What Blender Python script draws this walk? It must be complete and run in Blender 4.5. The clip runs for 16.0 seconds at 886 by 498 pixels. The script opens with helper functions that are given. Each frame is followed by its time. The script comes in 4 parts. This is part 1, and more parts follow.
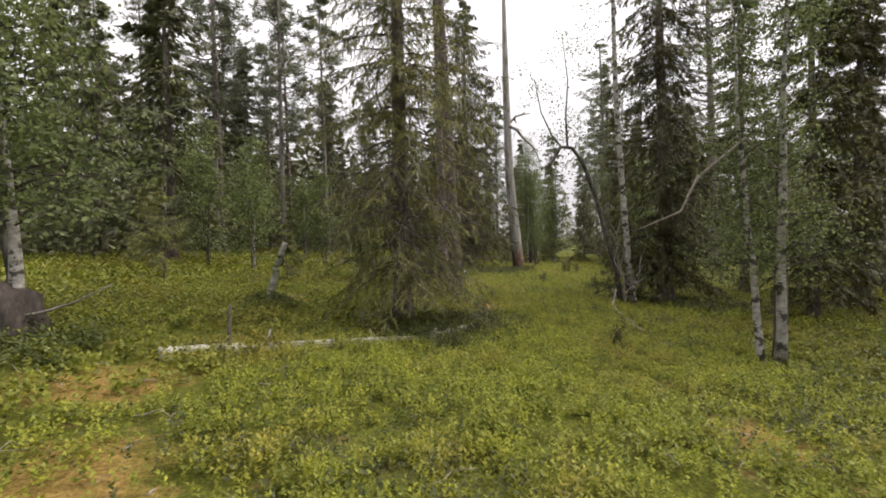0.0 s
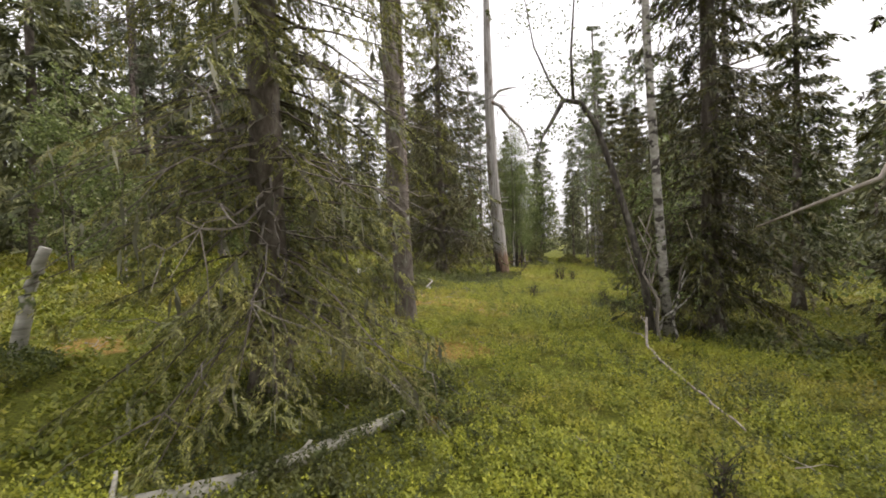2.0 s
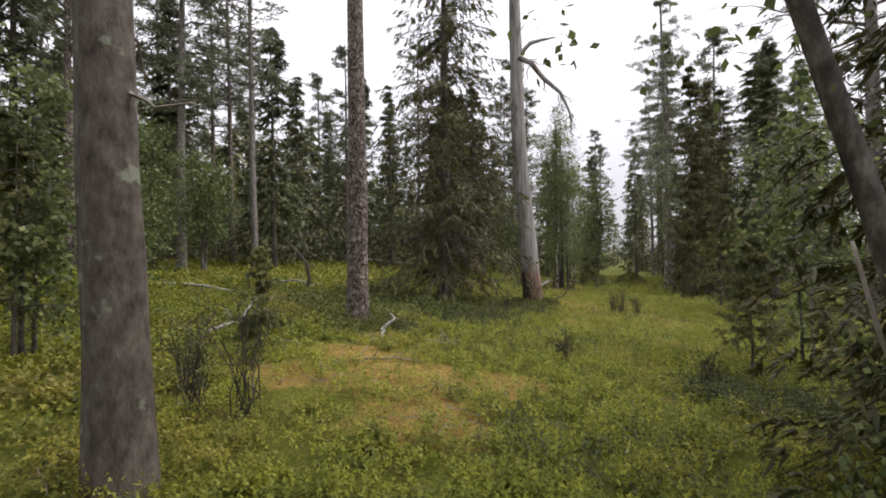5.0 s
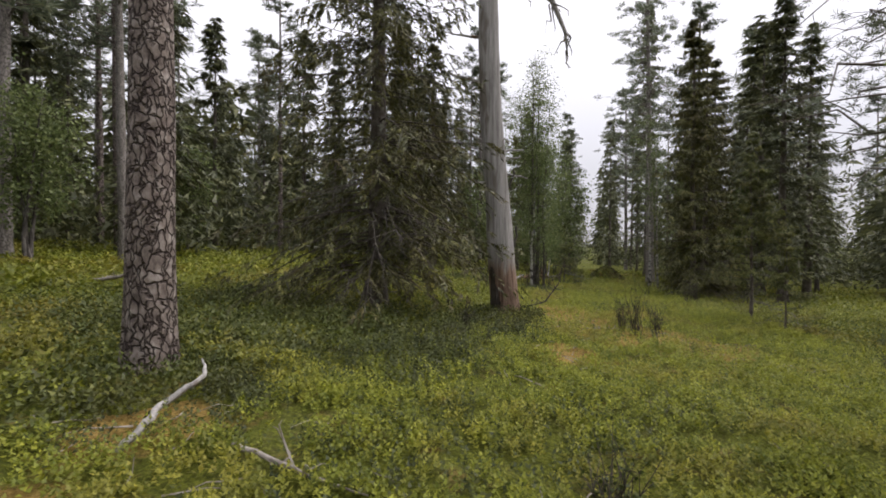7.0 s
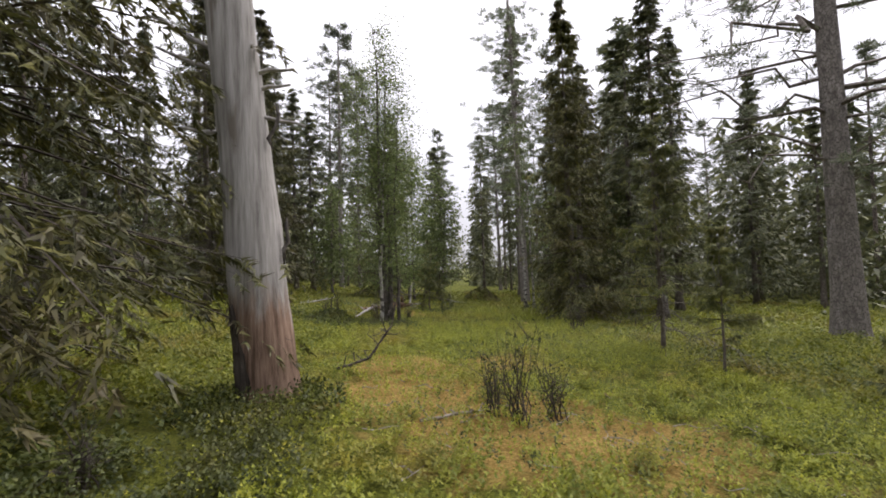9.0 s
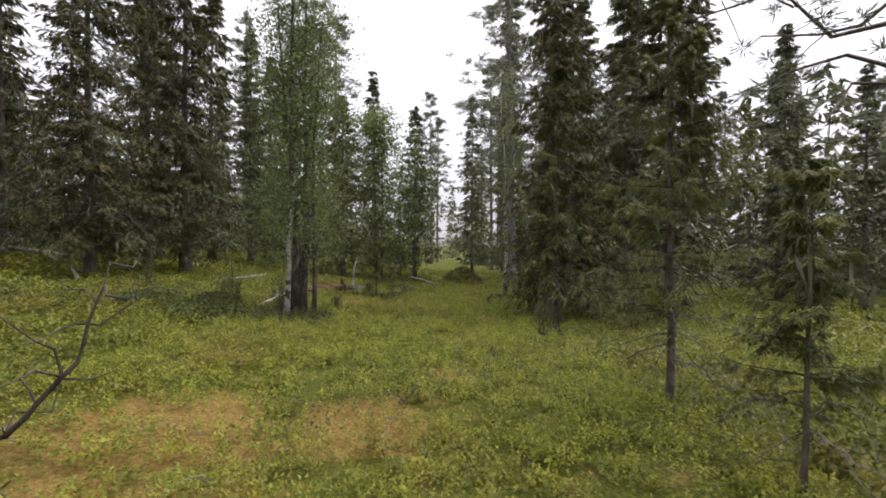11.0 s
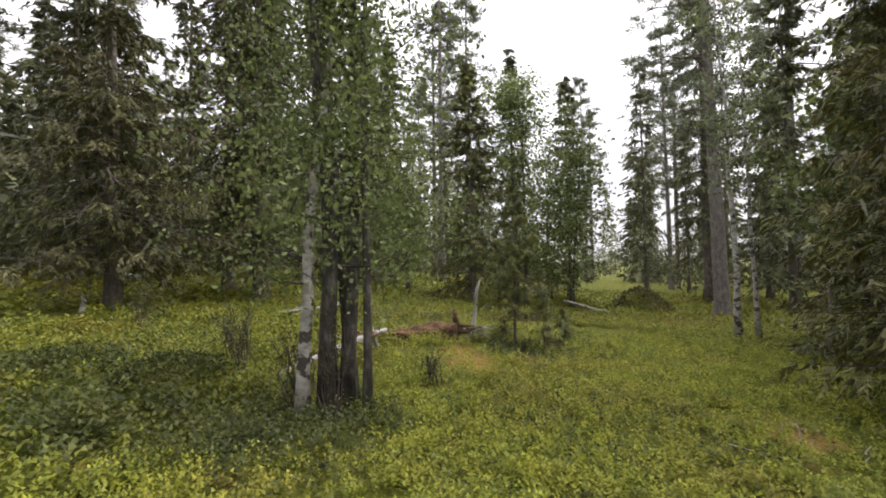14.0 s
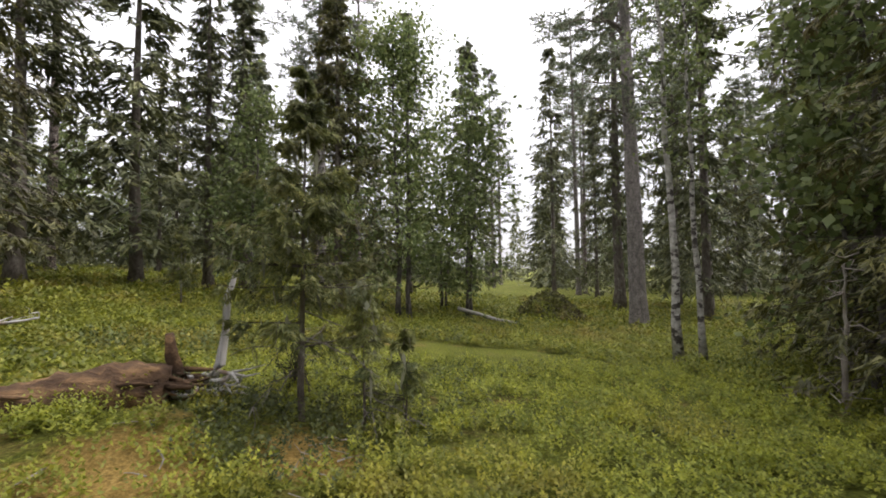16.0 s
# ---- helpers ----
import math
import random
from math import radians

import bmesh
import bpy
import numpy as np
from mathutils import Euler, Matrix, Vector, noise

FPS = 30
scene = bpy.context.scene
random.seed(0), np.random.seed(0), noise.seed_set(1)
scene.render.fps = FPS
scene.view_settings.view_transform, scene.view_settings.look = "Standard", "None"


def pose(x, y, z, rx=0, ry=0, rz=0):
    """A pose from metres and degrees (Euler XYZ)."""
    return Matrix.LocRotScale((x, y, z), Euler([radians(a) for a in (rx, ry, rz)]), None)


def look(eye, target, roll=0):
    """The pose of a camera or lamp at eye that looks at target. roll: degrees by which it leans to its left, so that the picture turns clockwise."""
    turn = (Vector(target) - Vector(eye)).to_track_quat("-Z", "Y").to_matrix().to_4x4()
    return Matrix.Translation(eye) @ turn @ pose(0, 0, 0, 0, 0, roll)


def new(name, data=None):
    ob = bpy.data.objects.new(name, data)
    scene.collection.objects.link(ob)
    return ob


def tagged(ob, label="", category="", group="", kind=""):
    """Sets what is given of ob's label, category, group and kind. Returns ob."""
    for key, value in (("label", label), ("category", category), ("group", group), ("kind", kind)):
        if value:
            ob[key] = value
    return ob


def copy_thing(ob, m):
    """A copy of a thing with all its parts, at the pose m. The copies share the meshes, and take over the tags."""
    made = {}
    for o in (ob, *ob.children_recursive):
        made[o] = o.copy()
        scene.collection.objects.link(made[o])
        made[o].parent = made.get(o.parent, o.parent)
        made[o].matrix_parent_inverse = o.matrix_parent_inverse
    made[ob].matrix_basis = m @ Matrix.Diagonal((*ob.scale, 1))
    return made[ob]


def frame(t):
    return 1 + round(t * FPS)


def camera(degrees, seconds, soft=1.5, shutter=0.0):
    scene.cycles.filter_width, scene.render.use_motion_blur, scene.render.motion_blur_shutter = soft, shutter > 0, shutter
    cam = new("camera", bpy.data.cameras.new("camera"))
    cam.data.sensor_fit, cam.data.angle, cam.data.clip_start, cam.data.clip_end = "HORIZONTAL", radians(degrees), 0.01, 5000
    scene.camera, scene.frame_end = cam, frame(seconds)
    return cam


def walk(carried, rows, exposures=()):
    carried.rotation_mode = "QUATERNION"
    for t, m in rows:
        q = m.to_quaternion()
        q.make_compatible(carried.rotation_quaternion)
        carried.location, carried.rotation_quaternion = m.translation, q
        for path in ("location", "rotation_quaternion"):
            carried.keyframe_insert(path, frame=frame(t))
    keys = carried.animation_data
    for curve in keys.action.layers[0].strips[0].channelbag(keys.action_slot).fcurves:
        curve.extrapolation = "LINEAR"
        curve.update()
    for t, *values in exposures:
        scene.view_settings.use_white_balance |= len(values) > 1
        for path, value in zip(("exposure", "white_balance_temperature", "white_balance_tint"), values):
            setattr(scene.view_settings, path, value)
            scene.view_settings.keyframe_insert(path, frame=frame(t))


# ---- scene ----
cam = camera(89.5, 16.0, soft=1.8)

PATH = [
    (0, (0.457, -0.209, 1.531), (0.347, 1.788, 1.491), -1.7),
    (0.5, (0.603, 0.727, 1.554), (0.553, 2.726, 1.596), -2.6),
    (1, (0.707, 1.738, 1.514), (0.598, 3.735, 1.525), -1.4),
    (1.5, (0.915, 2.747, 1.503), (0.768, 4.742, 1.478), -2.3),
    (2, (0.986, 3.664, 1.552), (0.936, 5.663, 1.506), -1.6),
    (2.5, (1.221, 4.624, 1.534), (1.144, 6.622, 1.513), -2.4),
    (3, (1.396, 5.594, 1.531), (1.412, 7.594, 1.557), -3.9),
    (3.2, (1.46, 5.934, 1.524), (1.394, 7.932, 1.588), -4.4),
    (5.3, (2.333, 9.395, 1.444), (2.041, 11.373, 1.452), -0.8),
    (5.5, (2.349, 9.784, 1.432), (2.084, 11.766, 1.435), -0.6),
    (6, (2.331, 10.836, 1.419), (2.081, 12.82, 1.455), -0.2),
    (6.5, (2.325, 12.013, 1.338), (2.107, 14.001, 1.359), 0.5),
    (7, (2.327, 13.043, 1.358), (2.187, 15.038, 1.331), 0.3),
    (7.5, (2.435, 14.21, 1.34), (2.404, 16.209, 1.311), -2.5),
    (8, (2.75, 15.316, 1.268), (2.881, 17.311, 1.203), -0.8),
    (8.5, (3.194, 16.23, 1.292), (3.492, 18.208, 1.264), -0.7),
    (9, (3.776, 17.248, 1.194), (4.157, 19.21, 1.274), -2.0),
    (9.2, (4.017, 17.632, 1.195), (4.417, 19.588, 1.306), -3.0),
    (11.3, (6.037, 20.692, 1.161), (6.356, 22.666, 1.113), 1.5),
    (11.5, (6.084, 21.08, 1.157), (6.304, 23.067, 1.101), 2.5),
    (12, (6.03, 22.021, 1.096), (5.879, 24.015, 1.069), 2.0),
    (12.5, (6.021, 22.973, 1.077), (5.64, 24.936, 1.122), 0.3),
    (13, (6.073, 23.898, 1.028), (5.615, 25.845, 1.067), -0.9),
    (13.5, (6.145, 24.842, 1.059), (5.778, 26.807, 1.126), -1.3),
    (14, (6.193, 25.858, 0.987), (5.912, 27.837, 1.045), -1.2),
    (14.5, (6.331, 26.774, 0.909), (6.113, 28.762, 0.914), -0.9),
    (15, (6.62, 27.845, 0.819), (6.474, 29.84, 0.822), -0.6),
    (15.5, (6.948, 28.811, 0.739), (6.917, 30.81, 0.784), -1.6),
    (16, (7.178, 29.764, 0.67), (7.274, 31.76, 0.752), -0.7),
]
EXPOSURE = [
    (0.0, 1.25, 6900, 14), (1.5, 1.38, 6900, 14), (3.2, 2.05, 6900, 14), (5.4, 1.08, 6500, 15), (7.0, 1.03, 6500, 15), (9.0, 1.30, 6500, 16),
    (11.3, 1.36, 6500, 15), (12.3, 1.08, 6500, 15), (12.9, 1.08, 6500, 15), (13.6, 1.40, 6550, 14), (14.5, 1.83, 6700, 14), (16.0, 1.68, 6600, 14),
]
walk(cam, [(t, look(eye, target, roll)) for t, eye, target, roll in PATH], EXPOSURE)

# ---------------------------------------------------------------- light
world = bpy.data.worlds.new("overcast_sky")
scene.world = world
world.use_nodes = True
wn, wl = world.node_tree.nodes, world.node_tree.links
wn.clear()
sky = wn.new("ShaderNodeTexSky")
sky.sky_type, sky.sun_disc = "NISHITA", False
sky.sun_elevation, sky.sun_rotation = radians(48), radians(70)
grey = wn.new("ShaderNodeMix")
grey.data_type = "RGBA"
grey.inputs["Factor"].default_value = 0.9
grey.inputs["B"].default_value = (10.2, 10.3, 10.8, 1)
heading, height = wn.new("ShaderNodeTexCoord"), wn.new("ShaderNodeSeparateXYZ")
overcast = wn.new("ShaderNodeMapRange")  # an overcast sky is three times brighter overhead than at the horizon
overcast.inputs["To Min"].default_value, overcast.inputs["To Max"].default_value = 0.028, 0.106
wl.new(heading.outputs["Generated"], height.inputs[0])
wl.new(height.outputs["Z"], overcast.inputs["Value"])
wbg, wout = wn.new("ShaderNodeBackground"), wn.new("ShaderNodeOutputWorld")
wl.new(overcast.outputs["Result"], wbg.inputs["Strength"])
wl.new(sky.outputs["Color"], grey.inputs["A"])
wl.new(grey.outputs["Result"], wbg.inputs["Color"])
wl.new(wbg.outputs["Background"], wout.inputs["Surface"])
sun = new("sun", bpy.data.lights.new("sun", "SUN"))
sun.data.energy, sun.data.angle, sun.data.color = 1.5, radians(40), (1.0, 0.96, 0.9)
sun.matrix_world = look((0, 0, 60), Vector((0, 0, 60)) + Vector((-math.cos(radians(48)) * math.sin(radians(70)), -math.cos(radians(48)) * math.cos(radians(70)), -math.sin(radians(48)))))

# ---------------------------------------------------------------- materials


def material(name):
    m = bpy.data.materials.new(name)
    m.use_nodes = True
    nt = m.node_tree
    return m, nt, nt.nodes["Principled BSDF"]


def tex_noise(nt, scale, detail=4.0, rough=0.6, stretch=None):
    co = nt.nodes.new("ShaderNodeTexCoord")
    n = nt.nodes.new("ShaderNodeTexNoise")
    n.inputs["Scale"].default_value, n.inputs["Detail"].default_value, n.inputs["Roughness"].default_value = scale, detail, rough
    if stretch:
        mp = nt.nodes.new("ShaderNodeMapping")
        mp.inputs["Scale"].default_value = stretch
        nt.links.new(co.outputs["Object"], mp.inputs["Vector"])
        nt.links.new(mp.outputs["Vector"], n.inputs["Vector"])
    else:
        nt.links.new(co.outputs["Object"], n.inputs["Vector"])
    return n.outputs["Fac"]


def ramp(nt, fac, stops):
    r = nt.nodes.new("ShaderNodeValToRGB")
    e = r.color_ramp.elements
    while len(e) < len(stops):
        e.new(0.5)
    for k, (p, c) in enumerate(stops):
        e[k].position, e[k].color = p, (*c, 1)
    nt.links.new(fac, r.inputs["Fac"])
    return r.outputs["Color"]


def mixed(nt, fac, a, b, mode="MIX"):
    n = nt.nodes.new("ShaderNodeMix")
    n.data_type, n.blend_type = "RGBA", mode
    for v, sock in ((fac, n.inputs["Factor"]), (a, n.inputs["A"]), (b, n.inputs["B"])):
        if isinstance(v, (int, float)):
            sock.default_value = v
        elif isinstance(v, tuple):
            sock.default_value = (*v, 1)
        else:
            nt.links.new(v, sock)
    return n.outputs["Result"]


def bumped(nt, bsdf, height, strength, distance):
    b = nt.nodes.new("ShaderNodeBump")
    b.inputs["Strength"].default_value, b.inputs["Distance"].default_value = strength, distance
    nt.links.new(height, b.inputs["Height"])
    nt.links.new(b.outputs["Normal"], bsdf.inputs["Normal"])


def foliage(name, dark, mid, light, patch_scale=0.9, tint=(0.10, 0.07, 0.025), tint_amount=0.12, glow=0.25, clump=0.0):
    """Leaves or needles: each blade its own shade, larger patches of older growth, some light let through."""
    m, nt, b = material(name)
    geo = nt.nodes.new("ShaderNodeNewGeometry")
    info = nt.nodes.new("ShaderNodeObjectInfo")
    col = ramp(nt, geo.outputs["Random Per Island"], [(0.0, dark), (0.55, mid), (1.0, light)])
    patch = ramp(nt, tex_noise(nt, patch_scale, 3.0), [(0.5, (0, 0, 0)), (0.75, (1, 1, 1))])
    sep = nt.nodes.new("ShaderNodeMath")
    sep.operation = "MULTIPLY"
    sep.inputs[1].default_value = tint_amount * 4
    nt.links.new(patch, sep.inputs[0])
    col = mixed(nt, sep.outputs[0], col, tint)
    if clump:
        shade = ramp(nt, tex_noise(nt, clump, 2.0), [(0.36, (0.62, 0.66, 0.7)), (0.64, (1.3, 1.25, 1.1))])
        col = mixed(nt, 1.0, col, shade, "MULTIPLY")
    hsv = nt.nodes.new("ShaderNodeHueSaturation")
    val = nt.nodes.new("ShaderNodeMapRange")
    val.inputs["To Min"].default_value, val.inputs["To Max"].default_value = 0.8, 1.25
    nt.links.new(info.outputs["Random"], val.inputs["Value"])
    nt.links.new(val.outputs["Result"], hsv.inputs["Value"])
    nt.links.new(col, hsv.inputs["Color"])
    nt.links.new(hsv.outputs["Color"], b.inputs["Base Color"])
    b.inputs["Roughness"].default_value = 0.55
    b.inputs["Specular IOR Level"].default_value = 0.35
    tr, mx = nt.nodes.new("ShaderNodeBsdfTranslucent"), nt.nodes.new("ShaderNodeMixShader")
    nt.links.new(hsv.outputs["Color"], tr.inputs["Color"])
    mx.inputs["Fac"].default_value = glow
    out = nt.nodes["Material Output"]
    nt.links.new(b.outputs["BSDF"], mx.inputs[1])
    nt.links.new(tr.outputs["BSDF"], mx.inputs[2])
    nt.links.new(mx.outputs["Shader"], out.inputs["Surface"])
    return m


def wood(name, lo, mid, hi, scale=6.0, stretch=(1, 1, 0.15), bump=0.6, depth=0.02, plates=0.0, blot=None, foot=None):
    """Bark or bare wood with lengthwise grain, blotches and optional plates."""
    m, nt, b = material(name)
    grain = tex_noise(nt, scale, 6.0, 0.65, stretch)
    col = ramp(nt, grain, [(0.3, lo), (0.5, mid), (0.72, hi)])
    height = grain
    if plates:
        co = nt.nodes.new("ShaderNodeTexCoord")
        mp = nt.nodes.new("ShaderNodeMapping")
        mp.inputs["Scale"].default_value = (1, 1, 0.45)
        warp = nt.nodes.new("ShaderNodeVectorMath")
        n2 = nt.nodes.new("ShaderNodeTexNoise")
        n2.inputs["Scale"].default_value = 9.0
        add = nt.nodes.new("ShaderNodeVectorMath")
        warp.operation, add.operation = "SCALE", "ADD"
        warp.inputs["Scale"].default_value = 0.14
        v = nt.nodes.new("ShaderNodeTexVoronoi")
        v.feature = "DISTANCE_TO_EDGE"
        v.inputs["Scale"].default_value = plates
        nt.links.new(co.outputs["Object"], n2.inputs["Vector"])
        nt.links.new(n2.outputs["Color"], warp.inputs[0])
        nt.links.new(co.outputs["Object"], add.inputs[0])
        nt.links.new(warp.outputs["Vector"], add.inputs[1])
        nt.links.new(add.outputs["Vector"], mp.inputs["Vector"])
        nt.links.new(mp.outputs["Vector"], v.inputs["Vector"])
        crack = ramp(nt, v.outputs["Distance"], [(0.0, (0, 0, 0)), (0.13, (1, 1, 1))])
        col = mixed(nt, crack, (lo[0] * 0.7, lo[1] * 0.66, lo[2] * 0.66), col)
        height = mixed(nt, 0.75, grain, crack)
    if blot:
        spots = ramp(nt, tex_noise(nt, blot[1], 3.0, 0.6, blot[2]), [(blot[3], (0, 0, 0)), (blot[3] + 0.06, (1, 1, 1))])
        col = mixed(nt, spots, col, blot[0])
    if foot:
        co = nt.nodes.new("ShaderNodeTexCoord")
        sep = nt.nodes.new("ShaderNodeSeparateXYZ")
        add = nt.nodes.new("ShaderNodeMath")
        add.operation = "MULTIPLY_ADD"
        add.inputs[1].default_value = -1.5
        nt.links.new(co.outputs["Object"], sep.inputs[0])
        nt.links.new(tex_noise(nt, 6.0, 5.0, 0.7, (1, 1, 0.2)), add.inputs[0])
        nt.links.new(sep.outputs["Z"], add.inputs[2])
        rotten = ramp(nt, add.outputs[0], [(0.0, (1, 1, 1)), (0.4, (0, 0, 0))])
        col = mixed(nt, rotten, col, ramp(nt, grain, [(0.35, foot[0]), (0.65, foot[1])]))
    nt.links.new(col, b.inputs["Base Color"])
    b.inputs["Roughness"].default_value = 0.9
    b.inputs["Specular IOR Level"].default_value = 0.2
    bumped(nt, b, height, bump, depth)
    return m


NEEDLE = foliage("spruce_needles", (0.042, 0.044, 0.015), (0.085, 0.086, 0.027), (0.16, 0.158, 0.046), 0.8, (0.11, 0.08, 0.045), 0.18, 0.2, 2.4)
# paler and bluer than the near needles: distance haze put into the colour
FAR_NEEDLE = foliage("hazed_forest_needles", (0.055, 0.062, 0.03), (0.1, 0.11, 0.05), (0.17, 0.18, 0.082), 0.5, (0.105, 0.088, 0.055), 0.1, 0.2, 1.6)
PINE_NEEDLE = foliage("pine_needles", (0.05, 0.065, 0.04), (0.115, 0.135, 0.08), (0.2, 0.215, 0.135), 0.7, (0.15, 0.13, 0.085), 0.1, 0.3)
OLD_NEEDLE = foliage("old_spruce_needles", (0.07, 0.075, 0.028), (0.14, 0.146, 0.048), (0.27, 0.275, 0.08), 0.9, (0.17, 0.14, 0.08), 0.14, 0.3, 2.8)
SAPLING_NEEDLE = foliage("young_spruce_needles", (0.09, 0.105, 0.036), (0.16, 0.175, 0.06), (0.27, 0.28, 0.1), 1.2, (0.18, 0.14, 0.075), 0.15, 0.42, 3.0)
LEAF = foliage("birch_leaves", (0.065, 0.09, 0.028), (0.12, 0.155, 0.052), (0.22, 0.26, 0.095), 1.0, (0.2, 0.2, 0.05), 0.1, 0.4)
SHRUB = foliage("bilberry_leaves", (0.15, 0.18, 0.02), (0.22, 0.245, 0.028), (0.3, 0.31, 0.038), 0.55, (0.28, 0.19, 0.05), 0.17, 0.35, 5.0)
# heath green, darkened further to carry the shade under the spruces
DARK_SHRUB = foliage("shaded_heath_leaves", (0.045, 0.06, 0.013), (0.07, 0.088, 0.019), (0.11, 0.124, 0.03), 0.6, (0.15, 0.11, 0.045), 0.1, 0.3, 5.0)
LICHEN = foliage("beard_lichen", (0.12, 0.12, 0.085), (0.2, 0.2, 0.14), (0.3, 0.3, 0.22), 1.0, (0.1, 0.1, 0.07), 0.1, 0.2)
SPRUCE_BARK = wood("spruce_bark", (0.05, 0.04, 0.034), (0.115, 0.097, 0.082), (0.2, 0.18, 0.155), 14, (1, 1, 0.5), 0.8, 0.02, blot=((0.24, 0.25, 0.2), 5, (1, 1, 1), 0.62))
PINE_BARK = wood("pine_bark", (0.06, 0.045, 0.04), (0.19, 0.155, 0.135), (0.36, 0.32, 0.29), 12, (1, 1, 0.6), 1.0, 0.04, plates=17.0)
GREY_BARK = wood("grey_pine_bark", (0.11, 0.1, 0.09), (0.21, 0.19, 0.17), (0.32, 0.29, 0.27), 10, (1, 1, 0.4), 0.8, 0.02, plates=20.0)
BIRCH_BARK = wood("birch_bark", (0.14, 0.13, 0.115), (0.3, 0.285, 0.255), (0.48, 0.46, 0.42), 9, (1, 1, 1.6), 0.5, 0.015, blot=((0.06, 0.052, 0.046), 6, (1, 1, 1.3), 0.52))
DARK_BIRCH = wood("dark_birch_bark", (0.025, 0.022, 0.02), (0.075, 0.066, 0.058), (0.2, 0.185, 0.165), 12, (1, 1, 0.4), 0.9, 0.025)
SILVER = wood("weathered_wood", (0.16, 0.15, 0.14), (0.32, 0.305, 0.285), (0.46, 0.44, 0.42), 16, (1, 1, 0.1), 0.7, 0.02, blot=((0.16, 0.105, 0.07), 2.2, (1, 1, 0.35), 0.6))
SNAG_WOOD = wood("silver_snag_wood", (0.15, 0.14, 0.13), (0.29, 0.275, 0.26), (0.42, 0.4, 0.385), 18, (1, 1, 0.07), 0.8, 0.02, blot=((0.17, 0.15, 0.13), 3.0, (1, 1, 0.25), 0.6), foot=((0.09, 0.055, 0.038), (0.29, 0.2, 0.15)))
DEAD_BOUGH = wood("dead_boughs", (0.06, 0.05, 0.043), (0.125, 0.11, 0.096), (0.23, 0.21, 0.185), 12, (1, 1, 0.3), 0.5, 0.01)
DEAD = wood("dead_twigs", (0.12, 0.1, 0.085), (0.24, 0.21, 0.18), (0.38, 0.35, 0.31), 12, (1, 1, 0.3), 0.5, 0.01)
LOG_BARK = wood("fallen_birch_bark", (0.13, 0.13, 0.1), (0.29, 0.28, 0.24), (0.42, 0.41, 0.36), 9, (0.35, 0.35, 2), 0.5, 0.012, blot=((0.1, 0.12, 0.05), 4, (1, 1, 1), 0.57))
ROT = wood("rotten_wood", (0.025, 0.016, 0.011), (0.085, 0.05, 0.028), (0.27, 0.165, 0.08), 11, (0.35, 1, 1), 1.0, 0.04)
RED_ROT = wood("red_rot", (0.06, 0.035, 0.025), (0.2, 0.105, 0.06), (0.33, 0.2, 0.13), 14, (1, 1, 0.15), 0.9, 0.03)
DARK_TWIG = wood("dark_twigs", (0.03, 0.025, 0.022), (0.07, 0.058, 0.05), (0.13, 0.11, 0.095), 12, (1, 1, 0.3), 0.5, 0.01)


def moss_material():
    m, nt, b = material("moss_ground")
    big = tex_noise(nt, 0.55, 4.0, 0.6)
    mid = tex_noise(nt, 2.6, 5.0, 0.65)
    fine = tex_noise(nt, 34.0, 5.0, 0.7)
    green = ramp(nt, fine, [(0.28, (0.03, 0.034, 0.009)), (0.5, (0.095, 0.105, 0.018)), (0.72, (0.21, 0.215, 0.033))])
    amber = ramp(nt, fine, [(0.28, (0.09, 0.06, 0.022)), (0.5, (0.27, 0.175, 0.055)), (0.72, (0.44, 0.3, 0.11))])
    brown = ramp(nt, fine, [(0.3, (0.045, 0.036, 0.022)), (0.7, (0.15, 0.12, 0.07))])
    col = mixed(nt, ramp(nt, mid, [(0.5, (0, 0, 0)), (0.7, (0.5, 0.5, 0.5))]), green, brown)
    at = nt.nodes.new("ShaderNodeAttribute")
    at.attribute_name = "amber"
    edge = nt.nodes.new("ShaderNodeMath")
    edge.operation = "MULTIPLY_ADD"
    edge.inputs[1].default_value = 1.7
    nt.links.new(mid, edge.inputs[0])
    nt.links.new(at.outputs["Fac"], edge.inputs[2])
    half = nt.nodes.new("ShaderNodeMath")
    half.operation = "MULTIPLY"
    half.inputs[1].default_value = 0.5
    nt.links.new(edge.outputs[0], half.inputs[0])
    amb = ramp(nt, half.outputs[0], [(0.5, (0, 0, 0)), (0.68, (1, 1, 1))])
    col = mixed(nt, amb, col, amber)
    col = mixed(nt, 0.35, col, ramp(nt, big, [(0.3, (0.35, 0.4, 0.3)), (0.7, (0.75, 0.75, 0.6))]), "SOFT_LIGHT")
    nt.links.new(col, b.inputs["Base Color"])
    b.inputs["Roughness"].default_value = 0.95
    b.inputs["Specular IOR Level"].default_value = 0.1
    bumped(nt, b, fine, 0.9, 0.05)
    return m


MOSS = moss_material()

# ---------------------------------------------------------------- ground
BUMPS = [  # x, y, height, radius of the rises and hollows
    (2.5, 21.4, 0.02, 1.7), (-0.5, 6.8, -0.24, 2.4), (5.0, 11.5, -0.08, 2.0), (4.6, 6.1, -0.17, 1.8), (4.5, 29.9, -0.15, 2.0), (8.5, 23.2, 0.1, 2.0),
    (12.5, 43.0, -0.42, 9.0), (5.4, 33.0, 0.12, 0.9), (-0.6, 16.7, -0.08, 0.9), (0.45, 21.4, -0.05, 1.0),
    (2.9, 29.6, 0.16, 0.6), (-0.7, 7.7, 0.12, 0.6), (13.5, 24.5, 0.25, 2.5),
]
